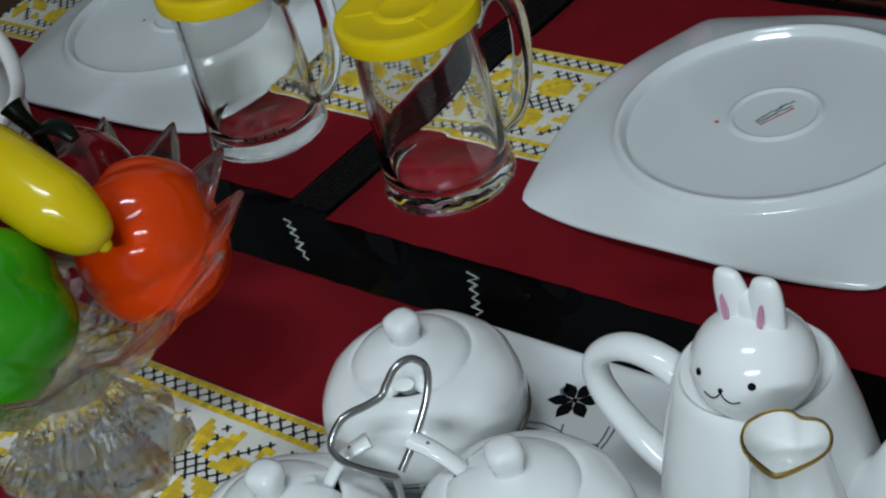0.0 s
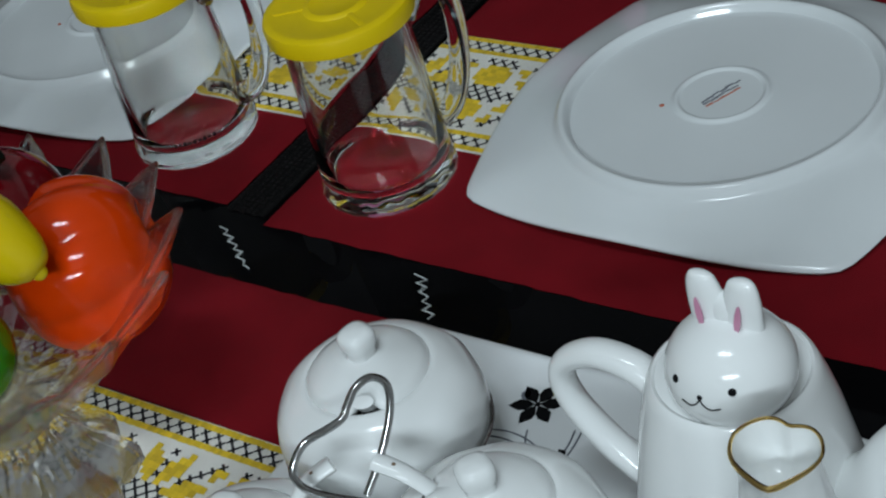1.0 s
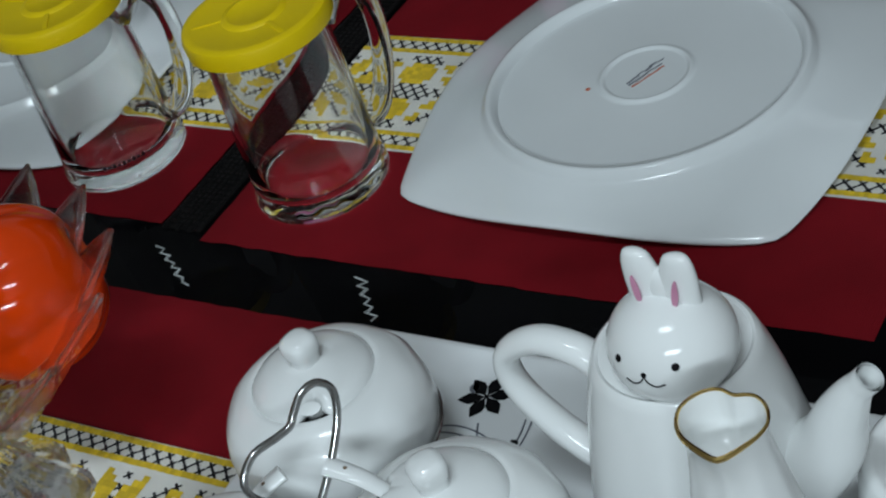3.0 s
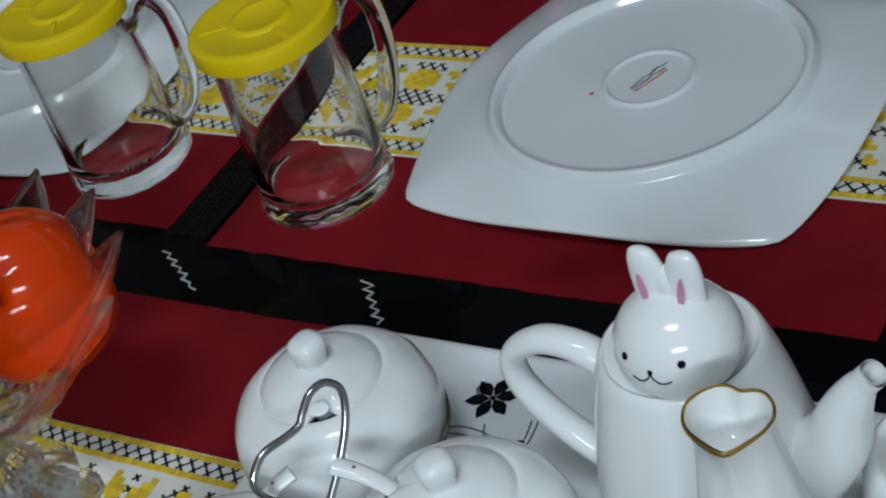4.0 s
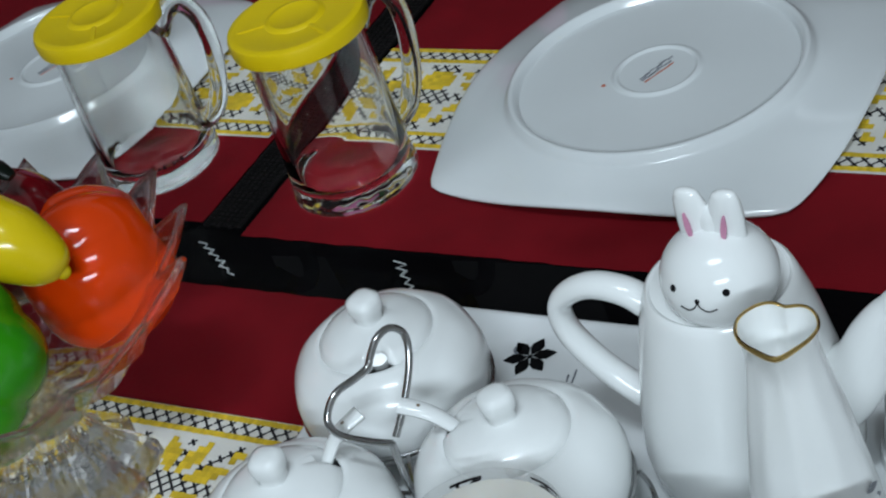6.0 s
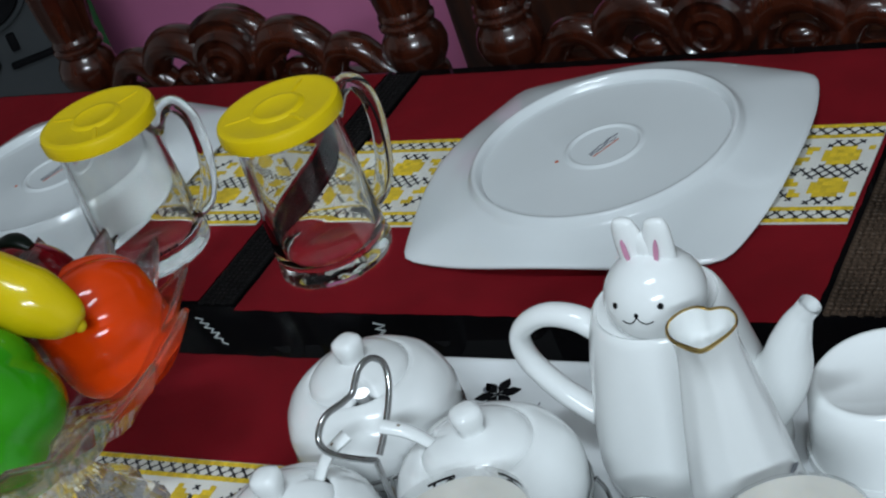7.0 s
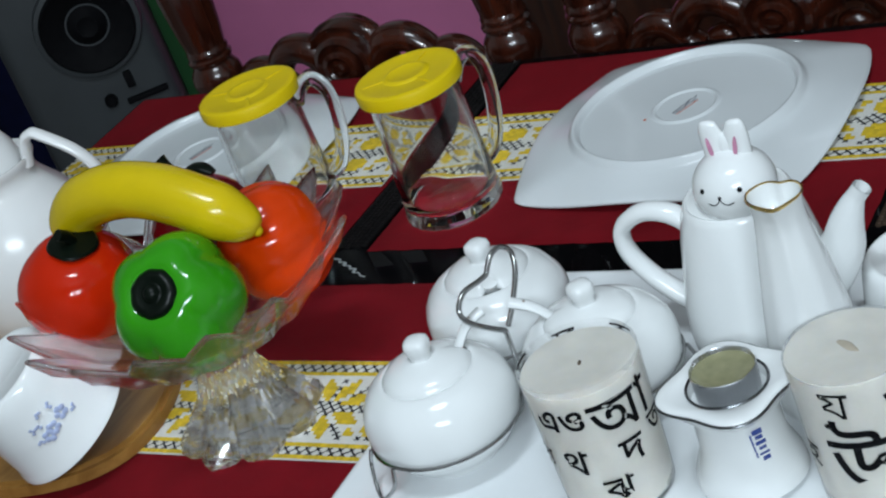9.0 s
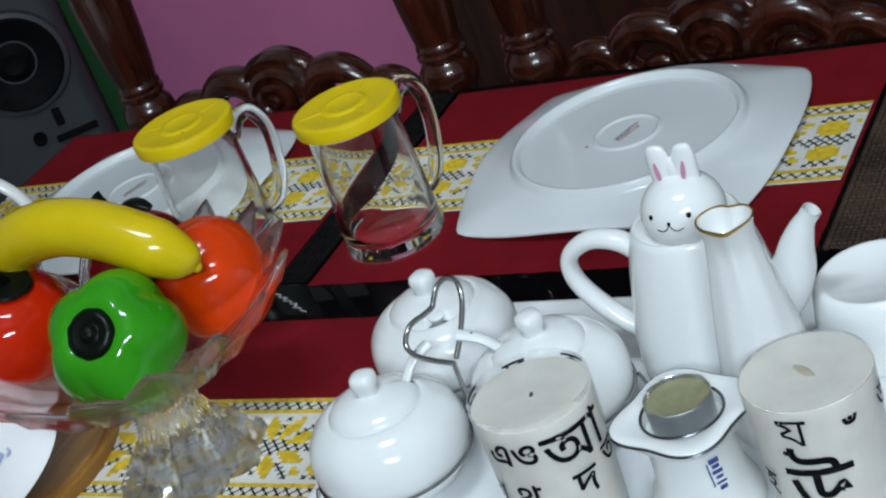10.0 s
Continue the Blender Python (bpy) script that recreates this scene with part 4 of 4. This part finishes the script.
def fruit(name, at, target, bm, material, label, category):
    """A fruit whose stem end points from at towards target."""
    d = (Vector(target) - Vector(at)).to_track_quat("Z", "Y").to_matrix().to_4x4()
    ob = thing(name, label, category, Matrix.Translation(at) @ d, "lacquered fruit in the crystal bowl")
    part("flesh", bm, material, ob, smooth=80)
    return ob


tom = fruit("toy_tomato", (-0.0545, -0.2450, 0.136), (-0.0330, -0.2475, 0.194), lobed(0.0455, 5, 0.05, 0.90, 0.16), TOMATO, "shiny red lacquered tomato with dark green stem", "ornament")
part("calyx", lathe([(0, 0.0345), (0.0160, 0.0372), (0.0182, 0.0398), (0.0170, 0.0416), (0.012, 0.0424), (0, 0.0428)], 60, lambda a, i: 1 + 0.02 * math.cos(5 * a)), STEM, tom, "dark green calyx")
part("stem", sweep(spline([(0, 0, 0.041), (-0.003, 0.001, 0.048), (-0.009, 0.003, 0.053)], 5), 0.0042, 12), STEM, tom, "dark green stem")
pum = fruit("toy_pumpkin_tomato", (0.0658, -0.1714, 0.1200), (0.098, -0.132, 0.129), lobed(0.0454, 7, 0.085, 0.93, 0.22, 84), PUMPKIN, "shiny orange-red lacquered ribbed tomato", "ornament")
pep = fruit("toy_bell_pepper", (0.0560, -0.2695, 0.139), (0.0705, -0.314, 0.180), lobed(0.0472, 5, 0.13, 0.91, 0.42, 80), PEPPER, "shiny green lacquered bell pepper with black stem", "ornament")
part("stem", lathe([(0, 0.022), (0.0150, 0.027), (0.0172, 0.0310), (0.0170, 0.0350), (0.0145, 0.0385), (0.0105, 0.0392), (0.0075, 0.0372), (0.0056, 0.0380), (0.0046, 0.0410), (0.0025, 0.0422), (0, 0.0424)], 60, lambda a, i: 1 + (0.015 * math.cos(7 * a) + 0.012 * math.cos(11 * a + 1) if i < 5 else 0)), STEM, pep, "blackish stem", smooth=70)
app = thing("toy_apple", "shiny dark red lacquered apple with dark leaf", "ornament", pose(0.0145, -0.1760, 0.1395), "lacquered fruit in the crystal bowl")
part("flesh", lobed(0.040, 5, 0.03, 0.92, 0.30), APPLE, app, smooth=80)
part("stem", sweep(spline([(0, 0, 0.026), (-0.003, 0, 0.040), (-0.009, -0.002, 0.050), (-0.014, -0.002, 0.056)], 5), lambda t: 0.0034 + 0.0034 * t ** 2, 12), STEM, app, "dark green stem")
part("leaf", sweep(spline([(-0.004, 0, 0.040), (0.008, 0.001, 0.046), (0.019, 0.001, 0.047), (0.029, 0, 0.043)], 5), lambda t: 0.0028 + 0.0036 * math.sin(math.pi * min(1, t * 0.95 + 0.03)), 14, flat=0.5), STEM, app, "dark green leaf")
ban = thing("toy_banana", "shiny yellow lacquered banana lying on the fruit", "ornament", group="lacquered fruit in the crystal bowl")
path = spline([(x - 0.0012, y - 0.0016, z + 0.002) for x, y, z in ((-0.060, -0.217, 0.162), (-0.054, -0.218, 0.176), (-0.035, -0.219, 0.190), (0.000, -0.219, 0.197), (0.035, -0.218, 0.192), (0.067, -0.217, 0.178), (0.090, -0.214, 0.162), (0.097, -0.213, 0.155))], 7)
part("peel", sweep(path, lambda t: 0.0200 * min(1, (t + 0.02) / 0.12) ** 0.5 * min(1, 0.20 + (1.0 - t) / 0.30) ** 0.85, 24), BANANA, ban, smooth=80)
part("tip", ball(0.0042, (0.0956, -0.2146, 0.1572), (1, 1, 1), 12), BANANA, ban)

# ---- wooden board with inverted cup, and the white pitcher ----
out = []
for k in range(64):
    a = 2 * math.pi * k / 64
    f = (abs(math.cos(a)) ** 3.2 + abs(math.sin(a)) ** 3.2) ** (-1 / 3.2)
    wave = 1 + 0.035 * math.cos(4 * a + 0.7)
    out.append((0.175 * f * wave * math.cos(a), 0.098 * f * wave * math.sin(a)))
board = thing("wooden_board", "honey-brown wooden serving board with wavy edge", "tray", pose(-0.233, -0.238, 0.0037))
part("board_body", slab(out, 0.0, 0.013, 0.004), BOARD, board, smooth=50)
bcup = tea_cup(Matrix.Translation((-0.096, -0.279, 0.0382)) @ Matrix.Rotation(radians(-24), 4, Vector((-0.82, 0.57, 0))), "white cup with blue flowers tipped upside down on board", 0.052, 0.041, 0.070)
rng = random.Random(4)
for k in range(9):
    # small five-petalled blossoms in a loose spray on the side of the cup
    a0, z0 = -34 + (k % 5 - 2) * 9 + rng.uniform(-3, 3), 0.038 + (k // 5 - 0.6) * 0.010 + rng.uniform(-0.004, 0.004)
    big = 0.0026 if k in (1, 2, 3) else 0.0015
    for q in range(5 if big > 0.002 else 3):
        b = 2 * math.pi * q / 5 + k
        z = z0 + big * 1.25 * math.sin(b)
        a = radians(a0) + big * 1.25 * math.cos(b) / 0.048
        r = 0.0500 - 0.10 * (z - 0.02)
        part("flower_petal", ball(big, (0, 0, 0), (1, 0.85, 0.2), 8), LEAFBLUE, bcup, m=Matrix.Translation((r * math.cos(a), r * math.sin(a), z)) @ Vector((math.cos(a), math.sin(a), 0.1)).to_track_quat("Z", "Y").to_matrix().to_4x4())
part("handle", sweep(spline([(0.043, 0, 0.060), (0.066, 0, 0.058), (0.074, 0, 0.040), (0.064, 0, 0.022), (0.048, 0, 0.020)], 7), 0.005, 12, flat=0.8), PORCELAIN, bcup, m=pose(0, 0, 0, 0, 0, 170))
slim = Matrix.Diagonal((0.92, 0.92, 0.865, 1))
pit = thing("coffee_pot", "tall white lidded coffee pot with angular handle", "pot", Matrix.Translation((-0.284, -0.090, 0.0037)))
part("pot_body", lathe([(0, 0.0), (0.060, 0.0), (0.066, 0.004), (0.078, 0.045), (0.080, 0.075), (0.075, 0.105), (0.062, 0.132), (0.049, 0.150), (0.0445, 0.160), (0.0465, 0.168), (0.0495, 0.1745), (0.0490, 0.1770), (0.0465, 0.1765), (0.040, 0.165), (0.04, 0.14), (0, 0.01)], 64), PITCHERMAT, pit, m=slim, smooth=60)
plid = part("lid", lathe([(0.036, 0.166), (0.0380, 0.174), (0.0365, 0.182), (0.0345, 0.190), (0.0300, 0.200), (0.0230, 0.209), (0.0130, 0.215), (0, 0.217)], 48), PITCHERMAT, pit, "domed white lid", m=slim)
part("handle", sweep(spline([(0.045, 0, 0.166), (0.052, 0, 0.190), (0.060, 0, 0.1965), (0.068, 0, 0.194), (0.096, 0, 0.168), (0.108, 0, 0.140), (0.102, 0, 0.105), (0.074, 0, 0.075)], 6), 0.0068, 12, flat=0.75), PITCHERMAT, pit, m=slim @ pose(0, 0, 0, 0, 0, 18))


# ---- carved chairs ----
def turned_post(h0, h1):
    """Fluted column on a turned vase and rings."""
    z = h0
    prof = [(0, z), (0.018, z), (0.021, z + 0.006), (0.026, z + 0.016), (0.028, z + 0.026), (0.0265, z + 0.036), (0.022, z + 0.044), (0.0195, z + 0.047), (0.0235, z + 0.050), (0.0240, z + 0.054), (0.0200, z + 0.0575), (0.0225, z + 0.060), (0.0225, z + 0.063), (0.0205, z + 0.066)]
    n = 14
    for k in range(n + 1):
        t = k / n
        prof.append((0.0215 + 0.006 * math.sin(math.pi * t) ** 0.8 + 0.004 * t, z + 0.068 + (h1 - z - 0.092) * t))
    prof += [(0.020, h1 - 0.020), (0.026, h1 - 0.010), (0.018, h1), (0, h1)]
    return lathe(prof, 48, lambda a, i: 1 - (0.085 * (0.5 + 0.5 * math.cos(12 * a)) if 14 <= i < 14 + n else 0))


def carved_chair(x, label):
    y = 0.43
    ob = thing("carved_chair", label, "chair", pose(x, y, 0), "carved wooden chairs pushed to the table")
    w = 0.200
    for s in (-1, 1):
        part("post", turned_post(-0.055, 0.28), CHAIRWOOD, ob, m=Matrix.Translation((s * w, 0, 0)) @ Matrix.Diagonal((1.12, 1.12, 1, 1)))
        part("leg", lathe([(0, FLOOR_Z), (0.018, FLOOR_Z), (0.022, FLOOR_Z + 0.1), (0.026, -0.36), (0.024, -0.2), (0.026, -0.09), (0.022, -0.056), (0, -0.055)], 24), CHAIRWOOD, ob, m=Matrix.Translation((s * w, 0, 0)) @ Matrix.Diagonal((1.12, 1.12, 1, 1)))
        part("leg", lathe([(0, FLOOR_Z), (0.018, FLOOR_Z), (0.024, FLOOR_Z + 0.2), (0.028, -0.36), (0, -0.345)], 24), CHAIRWOOD, ob, m=Matrix.Translation((s * (w - 0.01), -0.36, 0)))
    part("seat", box(2 * w + 0.03, 0.44, 0.06, (0, -0.20, -0.32), 0.018, 3), CHAIRWOOD, ob)
    part("top_rail", box(2 * w + 0.08, 0.04, 0.09, (0, 0, 0.32), 0.015, 3), CHAIRWOOD, ob)
    part("lower_rail", box(2 * w - 0.03, 0.030, 0.034, (0, 0, -0.068), 0.010, 3), CHAIRWOOD, ob)
    ros = lathe([(0, 0.024), (0.006, 0.023), (0.009, 0.018), (0.013, 0.021), (0.018, 0.020), (0.021, 0.014), (0.026, 0.017), (0.031, 0.015), (0.034, 0.008), (0.040, 0.010), (0.044, 0.004), (0.044, -0.008), (0, -0.008)], 40)
    part("rosette", ros, CHAIRWOOD, ob, "carved rosette of rings", m=pose(0, -0.006, -0.020, 90, 0, 0) @ Matrix.Diagonal((1.15, 1.08, 1.5, 1)))
    arch = spline([(-0.047, -0.004, -0.022), (-0.037, -0.005, 0.009), (0, -0.006, 0.024), (0.037, -0.005, 0.009), (0.047, -0.004, -0.022)], 7)
    part("carved_arch", sweep(arch, 0.0125, 16), CHAIRWOOD, ob, "carved arch round the rosette", m=Matrix.Translation((0, 0, -0.008)))
    for s in (-1, 1):
        big = spline([(s * 0.036, -0.004, -0.012), (s * 0.054, -0.006, 0.003), (s * 0.080, -0.006, 0.004), (s * 0.100, -0.005, -0.013), (s * 0.106, -0.003, -0.032), (s * 0.092, -0.003, -0.046)], 7)
        part("scroll", sweep(big, lambda t: 0.0210 - 0.006 * t, 16, flat=0.9), CHAIRWOOD, ob, "carved scroll", m=Matrix.Translation((0, 0, -0.008)))
        small = spline([(s * 0.104, -0.003, -0.034), (s * 0.120, -0.005, -0.016), (s * 0.142, -0.005, -0.018), (s * 0.160, -0.003, -0.038), (s * 0.176, 0, -0.052)], 7)
        part("scroll", sweep(small, lambda t: 0.0175 - 0.004 * t, 16, flat=0.9), CHAIRWOOD, ob, "carved scroll", m=Matrix.Translation((0, 0, -0.008)))
        part("carved_bead", ball(0.014, (s * 0.066, -0.002, -0.044), (1.3, 0.9, 0.9), 18), CHAIRWOOD, ob)
    return ob


carved_chair(-0.272, "dark mahogany chair with carved scroll backrest, before pink wall")
carved_chair(0.228, "dark mahogany chair with carved rosette backrest")

# ---- far end of the room ----
ward = thing("wardrobe", "reddish-brown wooden wardrobe standing against the wall", "wardrobe", pose(0.755, 1.26, FLOOR_Z))
part("carcass", box(2.40, 0.44, 2.0, (0, 0.03, 1.0), 0.008), DOORWOOD, ward)
for k in range(4):
    d = part("door", box(0.56, 0.022, 1.86, (-0.87 + 0.58 * k, -0.205, 1.0), 0.006), DOORWOOD, ward)
    part("panel", box(0.40, 0.014, 1.60, (-0.87 + 0.58 * k, -0.222, 1.0), 0.006), DOORWOOD, d)
spk = thing("loudspeaker", "grey plastic loudspeaker cabinet with dark round cone", "loudspeaker", pose(-1.368, 1.119, FLOOR_Z, 0, 0, 40))
part("cabinet", box(0.26, 0.30, 0.86, (0, 0, 0.43), 0.03, 4), GREYPLASTIC, spk)
part("trim_ring", lathe([(0.136, -0.008), (0.136, 0.014), (0.150, 0.012), (0.156, -0.008)], 48), GREYPLASTIC, spk, m=pose(0.030, -0.152, 0.565, 90, 0, 0) @ Matrix.Diagonal((0.60, 0.60, 1, 1)))
part("cone", lathe([(0, 0.0), (0.03, 0.008), (0.06, -0.006), (0.120, 0.012), (0.130, 0.016), (0.138, 0.010), (0.140, -0.01), (0, -0.01)], 48), DARKPLASTIC, spk, "dark cone", m=pose(0.030, -0.155, 0.565, 90, 0, 0) @ Matrix.Diagonal((0.60, 0.60, 1, 1)))
part("port", lathe([(0, 0.0), (0.014, 0.0), (0.018, 0.006), (0.02, -0.01), (0, -0.01)], 24), DARKPLASTIC, spk, m=pose(0.012, -0.155, 0.425, 90, 0, 0) @ Matrix.Diagonal((0.6, 0.6, 1, 1)))
part("slot", box(0.075, 0.02, 0.010, (0.075, -0.150, 0.412), 0.003), DARKPLASTIC, spk, m=None)
part("slot", box(0.014, 0.02, 0.030, (0.056, -0.150, 0.450), 0.003), DARKPLASTIC, spk)


def curtain(name, x, y, width, h, material, label, folds, depth=0.02):
    ob = thing(name, label, "curtain", pose(x, y, FLOOR_Z))
    bm = bmesh.new()
    n = folds * 10
    rows = [0.02, h * 0.5, h]
    cols = []
    for side in (0.0, 0.006):
        cols.append([[bm.verts.new((-width / 2 + width * k / n, side + depth * math.sin(2 * math.pi * folds * k / n + 0.4 * j), z)) for k in range(n + 1)] for j, z in enumerate(rows)])
    for sheet in cols:
        for a, b in zip(sheet, sheet[1:]):
            for k in range(n):
                bm.faces.new((a[k], a[k + 1], b[k + 1], b[k]))
    part("cloth", bm, material, ob, smooth=80)
    return ob


curtain("curtain", -1.285, 1.22, 0.13, 1.55, GREENCURTAIN, "dark green curtain hanging beside the wall", 3)
curtain("curtain", -2.06, 1.30, 1.10, 1.55, NAVY, "navy cloth curtain hanging in the dim corner", 7)
carton = thing("carton", "brown cardboard carton standing on the floor", "box", pose(-1.712, 0.78, FLOOR_Z))
part("carton_body", box(0.42, 0.24, 0.86, (0, 0, 0.43), 0.004), CARD, carton)
part("flap", box(0.42, 0.11, 0.005, (0, -0.06, 0.8635), 0.0), CARD, carton, smooth=0)
part("flap", box(0.42, 0.11, 0.005, (0, 0.06, 0.8635), 0.0), CARD, carton, smooth=0)


# ---- crinkled reflections in the black tabletop, modelled as thin pale strands ----
def table_glint(points, label):
    ob = thing("table_glint", label, "thread", group="crinkled threads on the table")
    pts = [(x, y, 0.0009) for x, y in points]
    part("glint_strand", sweep(pts, 0.00050, 6), GLINT, ob)
    pts = [(x + 0.0012 * math.sin(5 * k), y - 0.0006, 0.0015) for k, (x, y) in enumerate(points[2:])]
    part("glint_strand", sweep(pts, 0.00036, 6), GLINT, ob)
    return ob


def zigzag(x0, y0, x1, y1, turns, wide, seed):
    rng = random.Random(seed)
    out = []
    for k in range(turns + 1):
        t = k / turns
        out.append((x0 + (x1 - x0) * t + wide * (1 - 0.5 * t) * (0.9 if k % 2 else -0.4) * rng.uniform(0.6, 1.25), y0 + (y1 - y0) * t + (0.0012 if k % 2 else -0.0006) * rng.uniform(0.3, 1.6)))
    return out


table_glint(zigzag(-0.026, -0.0135, 0.018, -0.0430, 11, 0.0036, 2), "thin crinkled reflection on the black tabletop, modelled as strands")
table_glint(zigzag(0.127, -0.0145, 0.157, -0.0455, 10, 0.0062, 7), "thin zigzag reflection on the black tabletop, modelled as strands")
